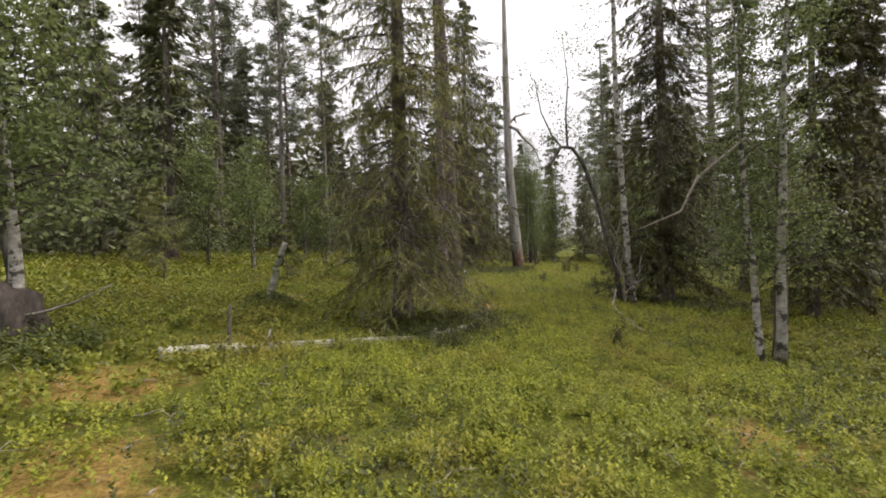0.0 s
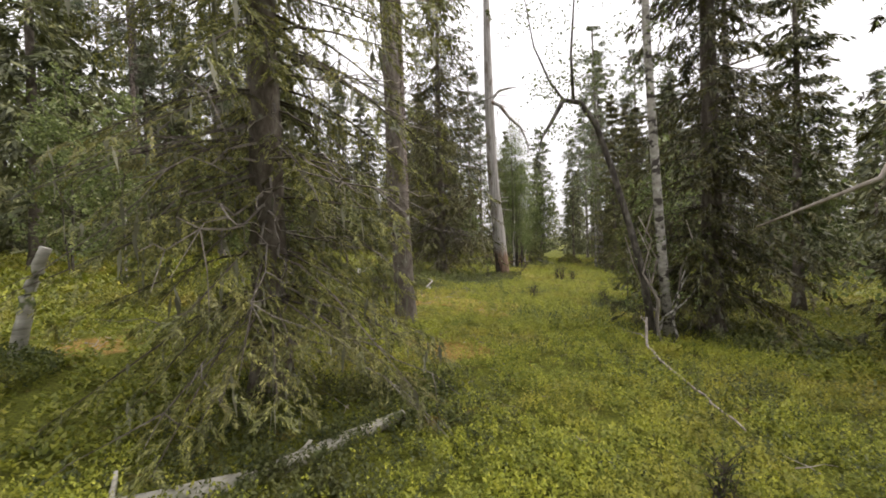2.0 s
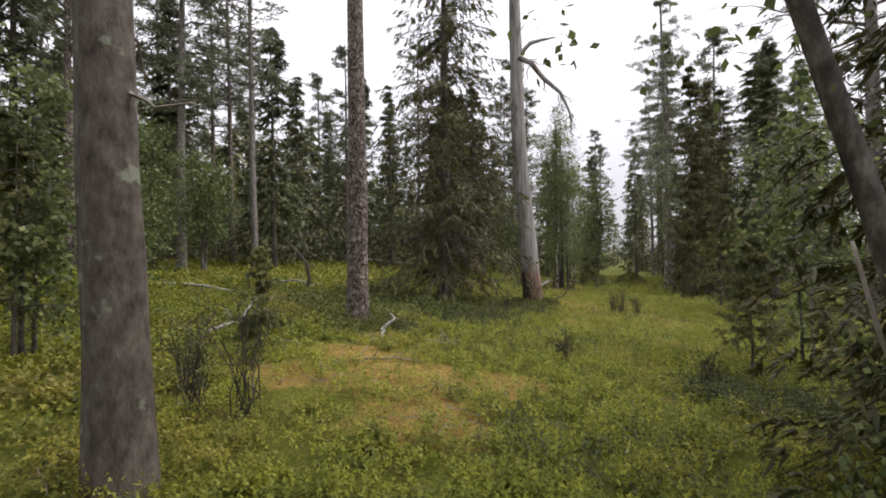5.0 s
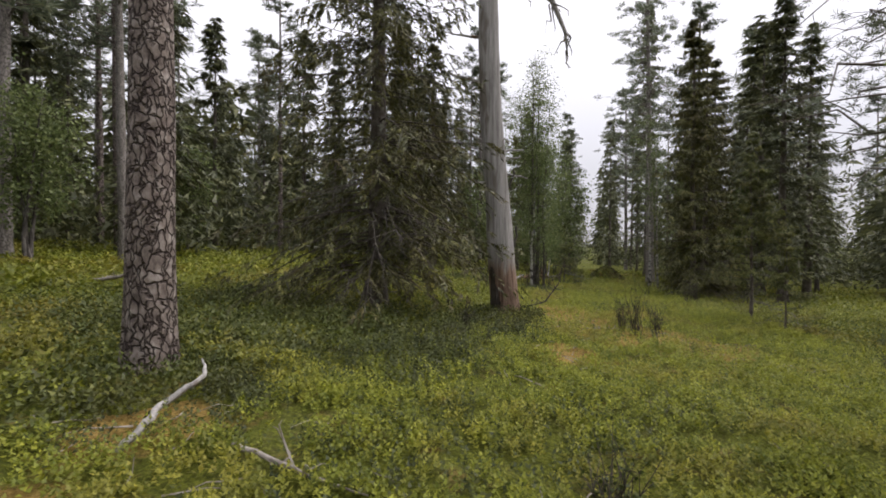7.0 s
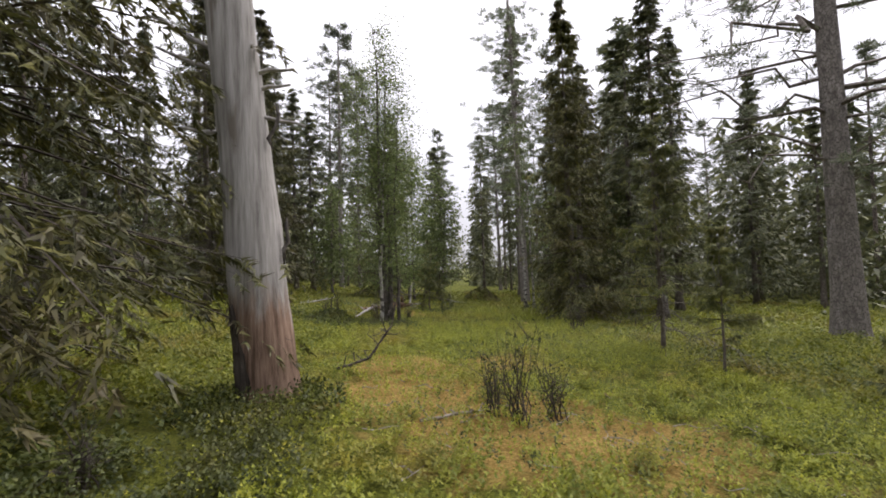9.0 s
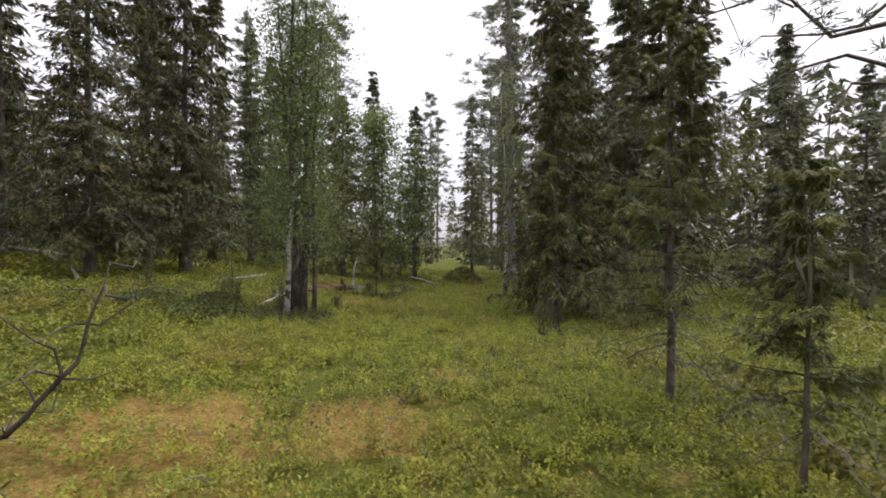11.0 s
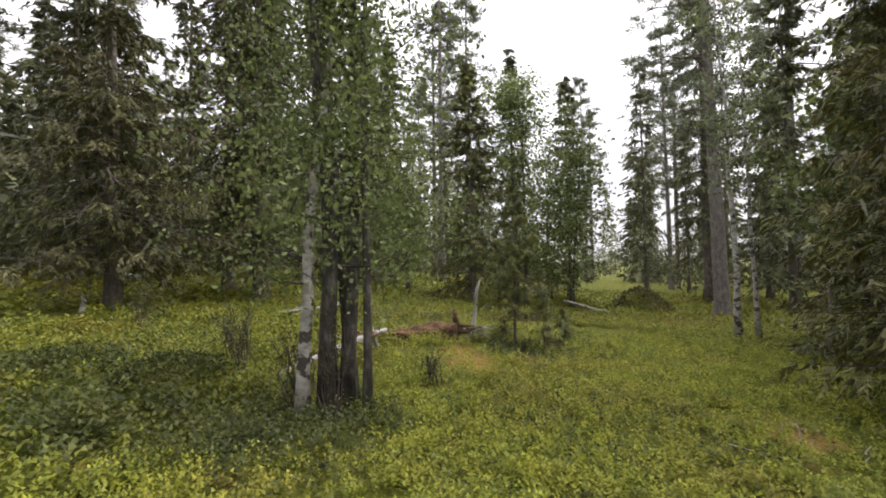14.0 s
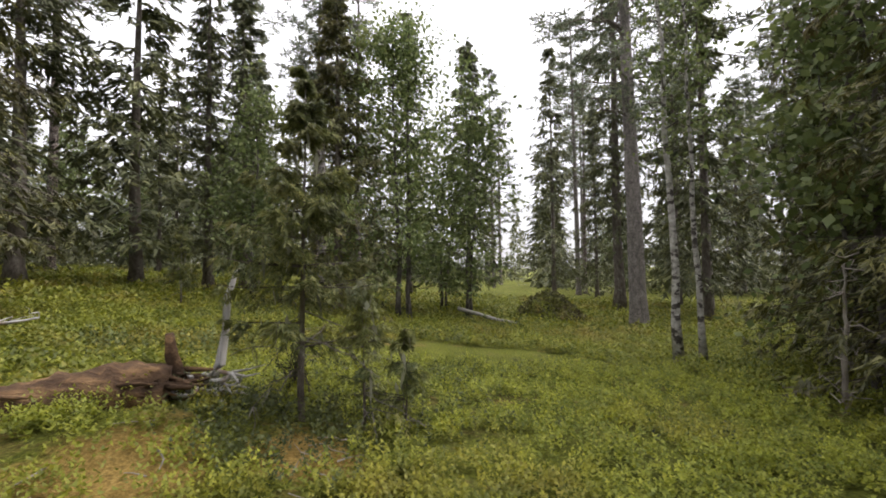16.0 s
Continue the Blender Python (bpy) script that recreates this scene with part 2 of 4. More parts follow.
AMBER = [  # x, y, radius of the orange moss patches
    (1.0, 13.8, 0.75), (0.2, 14.6, 0.5), (2.2, 13.9, 0.5), (-0.1, 13.4, 0.5), (1.5, 12.7, 0.55), (4.3, 22.3, 0.95), (5.2, 21.0, 1.05),
    (4.5, 23.8, 0.8), (5.9, 23.9, 0.6), (6.2, 20.6, 0.7), (5.6, 32.1, 0.45), (6.5, 32.6, 0.3), (0.9, 9.6, 0.45), (0.3, 1.3, 0.35), (-1.7, 1.8, 0.5),
    (2.6, 3.2, 0.35), (-3.2, 8.6, 0.35), (3.6, 19.2, 0.5), (8.6, 30.2, 0.4), (2.9, 29.7, 0.3), (-2.6, 3.4, 0.5), (6.9, 25.3, 0.35), (0.2, 15.9, 0.4),
]


def ground_z(x, y):
    """Height of the forest floor, for numbers or arrays: it falls gently to the east."""
    x, y = np.asarray(x, float), np.asarray(y, float)
    z = 0.2143 - 0.0878 * 18 * np.tanh(x / 18) - 0.0018 * y
    for bx, by, h, r in BUMPS:
        z = z + h * np.exp(-((x - bx) ** 2 + (y - by) ** 2) / (r * r))
    near = np.clip(1 - np.hypot(x - 4, y - 18) / 90, 0, 1)
    z = z + near * (0.035 * np.sin(1.9 * x + 0.7 * y) * np.sin(1.3 * y - 0.6 * x + 1) + 0.02 * np.sin(4.1 * x + 1.1 * y) * np.sin(3.7 * y + 0.4))
    return z


HEATH_SHADE = [  # x, y, radius of the dark green heath, also standing in for tree shade
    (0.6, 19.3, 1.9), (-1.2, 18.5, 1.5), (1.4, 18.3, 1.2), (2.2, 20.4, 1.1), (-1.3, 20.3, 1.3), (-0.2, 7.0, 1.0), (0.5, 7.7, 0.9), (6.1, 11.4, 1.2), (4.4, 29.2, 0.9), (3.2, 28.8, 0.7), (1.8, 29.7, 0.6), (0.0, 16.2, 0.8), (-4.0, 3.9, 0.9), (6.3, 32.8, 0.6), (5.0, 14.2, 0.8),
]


def heath_shade_at(x, y):
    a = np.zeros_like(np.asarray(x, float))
    for hx, hy, r in HEATH_SHADE:
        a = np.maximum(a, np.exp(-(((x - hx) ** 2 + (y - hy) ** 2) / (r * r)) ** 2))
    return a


def amber_at(x, y):
    a = np.zeros_like(np.asarray(x, float))
    for ax, ay, r in AMBER:
        a = np.maximum(a, np.exp(-((x - ax) ** 2 + (y - ay) ** 2) / (r * r)))
    return a


def link_mesh(name, verts, faces, mat, parent=None, label="", smooth=False):
    me = bpy.data.meshes.new(name)
    me.from_pydata(verts, [], faces)
    if smooth:
        me.polygons.foreach_set("use_smooth", np.ones(len(me.polygons), bool))
    me.materials.append(mat)
    ob = new(name, me)
    ob.parent = parent
    return tagged(ob, label) if label else ob


def grid_axis(lo, hi, step, far):
    inner = np.arange(lo, hi + step / 2, step)
    out = step * np.cumsum(1.22 ** np.arange(1, 60))
    out = out[out < far]
    return np.concatenate([(lo - out)[::-1], inner, hi + out])


gx, gy = grid_axis(-12, 20, 0.16, 700), grid_axis(-3, 46, 0.16, 700)
GX, GY = np.meshgrid(gx, gy)
gv = np.c_[GX.ravel(), GY.ravel(), ground_z(GX, GY).ravel()]
nx, ny = len(gx), len(gy)
idx = np.arange(nx * ny).reshape(ny, nx)
gf = np.stack([idx[:-1, :-1], idx[:-1, 1:], idx[1:, 1:], idx[1:, :-1]], -1).reshape(-1, 4)
ground = link_mesh("ground", gv.tolist(), gf.tolist(), MOSS, smooth=True)
attr = ground.data.attributes.new("amber", "FLOAT", "POINT")
attr.data.foreach_set("value", amber_at(gv[:, 0], gv[:, 1]).astype(np.float32))
tagged(ground, "mossy forest floor with orange and green patches", "ground", kind="structure")

# ---------------------------------------------------------------- mesh builders


def unit(a):
    return a / np.maximum(np.linalg.norm(a, axis=-1, keepdims=True), 1e-9)


def blades(name, p, d, side, length, width, mat, parent=None, fat=0.45, corners=4):
    """One mesh of many small pointed blades, four-cornered leaves or three-cornered needles."""
    n, c = len(p), corners
    d, side = unit(d), unit(side)
    length, width = np.broadcast_to(length, n)[:, None], np.broadcast_to(width, n)[:, None]
    v = np.empty((n, c, 3))
    if c == 4:
        v[:, 0] = p
        v[:, 1] = p + d * length * fat + side * width * 0.5
        v[:, 2] = p + d * length
        v[:, 3] = p + d * length * fat - side * width * 0.5
    else:
        v[:, 0] = p - side * width * 0.5
        v[:, 1] = p + side * width * 0.5
        v[:, 2] = p + d * length
    me = bpy.data.meshes.new(name)
    me.vertices.add(c * n)
    me.loops.add(c * n)
    me.polygons.add(n)
    me.vertices.foreach_set("co", v.astype(np.float32).ravel())
    me.loops.foreach_set("vertex_index", np.arange(c * n, dtype=np.int32))
    me.polygons.foreach_set("loop_start", np.arange(0, c * n, c, dtype=np.int32))
    me.update(calc_edges=True)
    me.materials.append(mat)
    ob = new(name, me)
    ob.parent = parent
    return tagged(ob, kind="stuff")


def tubes(name, lines, mat, parent=None, sides=6, rough=0.0, rng=None, label=""):
    """One mesh of tapering round limbs; a line is (points, radii)."""
    verts, faces = [], []
    for pts, rad in lines:
        pts = np.asarray(pts, float)
        rad = np.asarray(rad, float)
        tang = unit(np.gradient(pts, axis=0))
        ref = np.where(np.abs(tang[:, 2:3]) > 0.9, [[1.0, 0, 0]], [[0, 0, 1.0]])
        a = unit(np.cross(tang, ref))
        b = np.cross(tang, a)
        ang = np.arange(sides) * 2 * np.pi / sides
        r = rad[:, None] * np.ones((1, sides))
        if rough and rng is not None:
            lobes = 1 + rough * rng.normal(size=(1, sides)) + 0.5 * rough * rng.normal(size=r.shape)
            r = r * np.clip(lobes, 0.6, 1.5)
        ring = pts[:, None] + r[..., None] * (np.cos(ang)[None, :, None] * a[:, None] + np.sin(ang)[None, :, None] * b[:, None])
        o = len(verts)
        verts.extend(ring.reshape(-1, 3).tolist())
        for i in range(len(pts) - 1):
            for k in range(sides):
                k2 = (k + 1) % sides
                faces.append((o + i * sides + k, o + i * sides + k2, o + (i + 1) * sides + k2, o + (i + 1) * sides + k))
        faces.append(tuple(o + (len(pts) - 1) * sides + k for k in range(sides)))
        faces.append(tuple(o + k for k in reversed(range(sides))))
    ob = link_mesh(name, verts, faces, mat, parent, label, smooth=sides > 4)
    return tagged(ob, kind="stuff") if len(lines) > 2 else ob


def bend(rng, a, b, n=7, wob=0.05, sag=0.0):
    """Points of a slightly crooked line from a to b."""
    a, b = np.asarray(a, float), np.asarray(b, float)
    s = np.linspace(0, 1, n)[:, None]
    L = np.linalg.norm(b - a)
    w = rng.normal(size=(n, 3)) * wob * L
    w[0] = w[-1] = 0
    return a + (b - a) * s + w - np.array([0, 0, 1.0]) * sag * L * s * (1 - s) * 4


def root(name, x, y, label, category, group="", sink=0.0):
    e = new(name)
    e.location = (x, y, float(ground_z(x, y)) - sink)
    return tagged(e, label, category, group)


def trunk_line(rng, H, r, lean=(0, 0), n=14, wob=0.004, flare=1.5, tip=0.08):
    s = np.linspace(0, 1, n) ** 1.4
    p = np.c_[lean[0] * H * s, lean[1] * H * s, H * s - 0.15]
    p[1:, :2] += np.cumsum(rng.normal(size=(n - 1, 2)) * wob * H / n * 3, axis=0)
    rad = r * (1 - (1 - tip) * s ** 0.9)
    rad *= 1 + (flare - 1) * np.exp(-(p[:, 2] + 0.15) / (1.6 * r + 0.02))
    return p, rad


def spruce_crown(rng, parent, H, R, z0, branches, twigs, cards, blade, wide, droop=0.45, mat=None, power=0.75, lichen=0, limbs=True, dead=0, axis=None, low=1.0, weight=0.9, spray=0.32):
    """Whorls of drooping boughs with hanging sprays; old trees get bare lower branches and beard lichen."""
    mat = mat or NEEDLE
    axis = axis if axis is not None else (lambda z: np.zeros((len(z), 2)))
    u = rng.random(branches) ** weight
    whorl = 0.03 * H + 0.06
    z = z0 + (H - z0) * u
    z = np.clip(np.round(z / whorl) * whorl + rng.normal(size=branches) * 0.16 * whorl, z0, H)
    az = rng.random(branches) * 2 * np.pi
    L = (R * (1 - u) ** power * rng.uniform(0.55, 1.12, branches) + 0.05 * R) * (low + (1 - low) * np.clip(u * 5, 0, 1))
    out = np.c_[np.cos(az), np.sin(az), np.zeros(branches)]
    c = np.c_[axis(z), z]
    dr = droop * (1 - 0.55 * u) * rng.uniform(0.5, 1.35, branches)

    def on(s, k):
        return c[k] + out[k] * (L[k] * s)[:, None] + np.c_[0 * s, 0 * s, L[k] * (0.12 * s - dr[k] * s ** 1.6 + 0.13 * s ** 4)]
    k = np.repeat(np.arange(branches), twigs)
    s = np.tile(np.linspace(0.12, 1.0, twigs), branches) * rng.uniform(0.86, 1.06, branches * twigs)
    base = on(s, k)
    perp = np.c_[-out[k][:, 1], out[k][:, 0], 0 * s]
    sgn = np.where(rng.random(len(s)) < 0.5, -1.0, 1.0)[:, None]
    tl = np.clip(L[k] * 0.42 * (1.15 - s), spray * 0.35, spray)
    td = unit(out[k] * rng.uniform(0.2, 0.9, len(s))[:, None] + perp * sgn * rng.uniform(0.3, 1.0, len(s))[:, None] - np.array([0, 0, 1]) * rng.uniform(0.1, 0.9, len(s))[:, None])
    kk = np.repeat(np.arange(len(s)), cards)
    f = rng.random(len(kk))
    flat = unit(np.cross(td, np.c_[0 * s, 0 * s, 1 + 0 * s]) + rng.normal(size=(len(s), 3)) * 0.25)
    p = base[kk] + td[kk] * (tl[kk] * f)[:, None] - np.array([0, 0, 0.3]) * (tl[kk] * f * f)[:, None] + rng.normal(size=(len(kk), 3)) * 0.008
    hand = np.where(rng.random(len(kk)) < 0.5, -1.0, 1.0)[:, None]
    d = unit(td[kk] + flat[kk] * hand * rng.uniform(0.35, 0.95, len(kk))[:, None] + rng.normal(size=(len(kk), 3)) * 0.22 - np.array([0, 0, 0.3]))
    sd = np.cross(d, np.cross(d, flat[kk]) + rng.normal(size=(len(kk), 3)) * 0.6)
    q = rng.uniform(0.6, 1.3, len(kk))
    blades("crown", p, d, sd, blade * q, wide * q, mat, parent, corners=3)
    if limbs:
        lines = []
        for i in range(branches):
            ss = np.linspace(0, 0.92, 5)
            lines.append((on(ss, np.full(5, i)), np.linspace(0.005 + 0.006 * L[i], 0.002, 5)))
        tubes("bough", lines, DARK_TWIG, parent, 3)
    if lichen:
        i = rng.integers(0, len(base), lichen)
        blades("lichen", base[i] + rng.normal(size=(lichen, 3)) * 0.04, np.c_[rng.normal(size=(lichen, 2)) * 0.12, -np.ones(lichen)], rng.normal(size=(lichen, 3)) * [1, 1, 0.1],
               rng.uniform(0.06, 0.26, lichen), rng.uniform(0.015, 0.05, lichen), LICHEN, parent, 0.3)
    if dead:
        lines = []
        for i in range(dead):
            zz = rng.uniform(min(0.5, 0.1 * H), z0 + 0.18 * (H - z0))
            a = rng.random() * 2 * np.pi
            ln = rng.uniform(0.35, 0.95) * R
            o = np.array([math.cos(a), math.sin(a), 0])
            st = np.r_[axis(np.array([zz]))[0], zz]
            e = st + o * ln + np.array([0, 0, -rng.uniform(0.15, 0.6) * ln])
            main = bend(rng, st, e, 7, 0.03, -0.06)
            lines.append((main, np.linspace(0.003 + 0.006 * R, 0.002, 7)))
            for j in range(5):
                b0 = main[rng.integers(2, 6)]
                lines.append((bend(rng, b0, b0 + (o * rng.uniform(0.1, 0.5) + rng.normal(size=3) * 0.35 - [0, 0, 0.2]) * ln * 0.45, 4, 0.05), np.linspace(0.0015 + 0.0022 * R, 0.001, 4)))
        tubes("dead_branch", lines, DEAD_BOUGH, parent, 3, label="bare grey dead lower branches")


def spruce(x, y, H, R, r, seed, label, near=1, z0=None, droop=0.45, lichen=0, dead=0, lean=(0, 0), bark=None, group="", power=0.75, low=1.0):
    rng = np.random.default_rng(seed)
    t = root("spruce_tree", x, y, label, "spruce tree", group)
    p, rad = trunk_line(rng, H, r, lean)
    tubes("trunk", [(p, rad)], bark or SPRUCE_BARK, t, 14 if near > 1 else 9, 0.05, rng)

    def axis(z):
        return np.c_[np.interp(z, p[:, 2], p[:, 0]), np.interp(z, p[:, 2], p[:, 1])]
    z0 = 0.12 * H if z0 is None else z0
    if near == 3:
        spruce_crown(rng, t, H, R, z0, int(22 * H + 60), 26, 48, 0.038, 0.0108, droop, OLD_NEEDLE, power, lichen, True, dead, axis, low, 1.25, 0.28)
    elif near == 2:
        spruce_crown(rng, t, H, R, z0, int(18 * H + 60), 16, 19, 0.1, 0.027, droop, NEEDLE, power, lichen, True, dead, axis, low, 1.25, 0.36)
    else:
        spruce_crown(rng, t, H, R, z0, int(15 * H + 40), 13, 17, 0.12, 0.032, droop, NEEDLE, power, lichen, True, dead, axis, low, 1.1, 0.4)
    return t


def sapling(x, y, H, R, seed, label, z0=0.25, branches=34, dens=1.0, dead=0):
    rng = np.random.default_rng(seed)
    t = root("spruce_sapling", x, y, label, "sapling", "young spruces on the forest floor")
    p, rad = trunk_line(rng, H, 0.007 + 0.0085 * H, (rng.normal() * 0.02, rng.normal() * 0.02), 9, 0.006, 1.2)
    tubes("trunk", [(p, rad)], SPRUCE_BARK, t, 7, 0.05, rng)
    spruce_crown(rng, t, H, R, z0 * H, branches, int(11 * dens), int(20 * dens), 0.045, 0.012, 0.16, SAPLING_NEEDLE, 0.95, int(20 * H), True, dead, spray=0.16)
    return t


def leaf_cloud(rng, parent, centres, radii, per, size, mat=None, flat=0.8):
    """Leaves gathered in loose tufts round the twig ends."""
    n = len(centres) * per
    k = np.repeat(np.arange(len(centres)), per)
    p = np.asarray(centres)[k] + rng.normal(size=(n, 3)) * np.asarray(radii)[k][:, None] * np.array([1, 1, flat]) * 0.55
    d = rng.normal(size=(n, 3)) + [0, 0, -0.55]
    q = rng.uniform(0.65, 1.3, n)
    blades("crown", p, d, np.cross(d, rng.normal(size=(n, 3))), size * q, size * 0.66 * q, mat or LEAF, parent)


def birch(x, y, stems, seed, label, tufts=40, per=26, leaf=0.055, spread=0.9, category="birch tree", group="", limb_low=0.35):
    """A birch of one or more stems; a stem is (dx, dy, top dx, top dy, height, radius, bark)."""
    rng = np.random.default_rng(seed)
    t = root("birch_tree", x, y, label, category, group)
    cent, rads, limbs = [], [], []
    for dx, dy, tx, ty, H, r, bark in stems:
        s = np.linspace(0, 1, 12)
        p = np.c_[dx + (tx - dx) * s ** 1.2, dy + (ty - dy) * s ** 1.2, H * s - 0.12]
        p[1:, :2] += np.cumsum(rng.normal(size=(11, 2)) * 0.011 * H ** 0.5, axis=0)
        rad = r * (1 - 0.88 * s)
        rad[0] *= 1.35
        tubes("stem", [(p, rad)], bark, t, 10, 0.06, rng)
        for i in range(tufts):
            f = rng.uniform(limb_low, 1.0)
            b0 = np.array([np.interp(f, s, p[:, j]) for j in range(3)])
            ln = spread * rng.uniform(0.35, 1.15) * (1.25 - 0.75 * f)
            a = rng.random() * 2 * np.pi
            e = b0 + np.array([math.cos(a), math.sin(a), rng.uniform(-0.1, 0.75)]) * ln
            if i % 2 == 0:
                limbs.append((bend(rng, b0, e, 5, 0.06), np.linspace(max(0.004, r * 0.2), 0.002, 5)))
            cent += [e, (b0 + e) / 2 + rng.normal(size=3) * 0.12]
            rads += [0.3 * spread ** 0.5, 0.26 * spread ** 0.5]
    tubes("limb", limbs, DARK_TWIG, t, 4)
    leaf_cloud(rng, t, cent, rads, per // 2 + 1, leaf)
    return t


def pine_crown(rng, t, H, z0, R, p, count, per, blade, wide):
    """Crooked limbs with open tufts of long needles."""
    lines, cent = [], []
    for i in range(count):
        u = rng.random() ** 0.8
        z = z0 + (H - z0) * u
        a = rng.random() * 2 * np.pi
        ln = R * (0.35 + 0.9 * math.sin(math.pi * min(1, 0.25 + 0.75 * u))) * rng.uniform(0.5, 1.1)
        st = np.array([np.interp(z, p[:, 2], p[:, 0]), np.interp(z, p[:, 2], p[:, 1]), z])
        e = st + np.array([math.cos(a), math.sin(a), rng.uniform(-0.25, 0.35)]) * ln
        m = bend(rng, st, e, 6, 0.06, -0.05)
        lines.append((m, np.linspace(0.012 + 0.012 * ln, 0.006, 6)))
        for j in range(7):
            f = rng.uniform(0.4, 1.0)
            b0 = m[0] + (m[-1] - m[0]) * f
            c = b0 + rng.normal(size=3) * [0.24, 0.24, 0.14] * ln * 0.7
            cent.append(c)
            if j % 2:
                lines.append((np.array([b0, (b0 + c) / 2 + [0, 0, 0.03], c]), np.array([0.011, 0.008, 0.004])))
    tubes("limb", lines, SPRUCE_BARK, t, 4)
    cent = np.array(cent)
    n = len(cent) * per
    k = np.repeat(np.arange(len(cent)), per)
    d = unit(rng.normal(size=(n, 3)) * [1, 1, 0.55] + [0, 0, 0.25])
    pp = cent[k] + d * rng.uniform(0.0, 0.16, n)[:, None]
    blades("crown", pp, d, np.cross(d, rng.normal(size=(n, 3))), blade * rng.uniform(0.7, 1.3, n), wide * rng.uniform(0.7, 1.3, n), PINE_NEEDLE, t, corners=3)


def pine(x, y, H, r, z0, R, seed, label, bark=None, lean=(0, 0), count=40, per=44, blade=0.13, wide=0.022, group=""):
    rng = np.random.default_rng(seed)
    t = root("pine_tree", x, y, label, "pine tree", group)
    p, rad = trunk_line(rng, H, r, lean, 26, 0.003, 1.35, 0.25)
    tubes("trunk", [(p, rad)], bark or PINE_BARK, t, 20, 0.02, rng)
    pine_crown(rng, t, H, z0, R, p, count, per, blade, wide)
    return t


# ---------------------------------------------------------------- the main trees
spruce(-0.72, 7.7, 13, 2.05, 0.17, 11, "old spruce with bare lower twigs and hanging grey lichen", 3, 0.85, 0.75, 2600, 60, power=0.3, low=0.8)
spruce(5.68, 11.95, 14, 1.75, 0.21, 12, "dark dense spruce with a bare brown trunk base", 2, 0.75, 0.7, 900, 26, power=0.4)
spruce(0.45, 21.45, 13, 2.75, 0.2, 13, "broad dark spruce with boughs sweeping down beside the dead pine", 2, 0.8, 0.6, 700, 34, power=0.65)
spruce(7.99, 10.0, 11, 1.35, 0.13, 14, "dark spruce with low boughs behind the birch clump", 1, 0.5, 0.55, 200, 16, power=0.6)
spruce(11.0, 12.3, 12, 1.6, 0.15, 15, "dark spruce at the edge of the thicket", 1, 0.5, 0.5, 200, 14, power=0.6)
sapling(8.85, 24.05, 4.4, 1.05, 16, "slender young spruce with bare lower twigs", 0.2, 85, 1.7, 24)
spruce(10.6, 30.6, 10.5, 1.7, 0.14, 17, "tall leafy-green spruce with boughs to the ground", 2, 0.5, 0.4, 150, 10, power=0.75)
spruce(12.4, 33.4, 11, 1.9, 0.16, 18, "broad dark green spruce beside the clearing", 2, 0.4, 0.45, 150, 12, power=0.7)
spruce(14.6, 37.0, 12, 2.0, 0.17, 19, "dark spruce with dead grey lower twigs", 2, 0.4, 0.5, 250, 22, power=0.65)
spruce(-1.04, 33.2, 11, 2.1, 0.15, 20, "dark spruce with grey lichen and bare lower boughs", 2, 0.9, 0.45, 700, 34, power=0.7)
spruce(0.2, 36.1, 12, 1.9, 0.19, 21, "old spruce with a thick dark trunk", 2, 1.2, 0.55, 250, 16)
spruce(-1.5, 37.4, 13, 2.0, 0.17, 22, "old spruce with a straight dark trunk", 1, 1.6, 0.5, 200, 14)
spruce(5.0, 41.5, 8.5, 2.2, 0.13, 23, "dense spruce behind the uprooted stump", 1, 0.4, 0.5, 150, 10)

pine(-0.5, 16.75, 17, 0.2, 8.5, 2.2, 31, "tall pine with thick plated reddish-grey bark", PINE_BARK)
pine(13.9, 24.9, 16, 0.3, 3.2, 3.6, 32, "thick old pine with spreading crooked limbs", GREY_BARK, (-0.012, 0), 80, 60)
pine(14.0, 43.6, 21, 0.27, 6.0, 2.4, 33, "tall grey-barked pine standing behind the clearing", GREY_BARK, (-0.02, 0), 80, 44, 0.17, 0.036)

# grey leafless trunk close to the path
rng = np.random.default_rng(41)
t = root("dead_spruce", 0.18, 11.0, "grey bare trunk of a dead spruce", "dead tree")
p, rad = trunk_line(rng, 9, 0.165, (-0.03, 0), 16, 0.003, 1.2, 0.5)
tubes("trunk", [(p, rad)], SPRUCE_BARK, t, 14, 0.04, rng)
tubes("branch", [(bend(rng, (0, 0, 2.2 + 0.35 * i), (0.55 * math.cos(i * 2.1), 0.55 * math.sin(i * 2.1), 2.05 + 0.35 * i), 5, 0.05), np.linspace(0.014, 0.003, 5)) for i in range(14)], DEAD, t, 4)


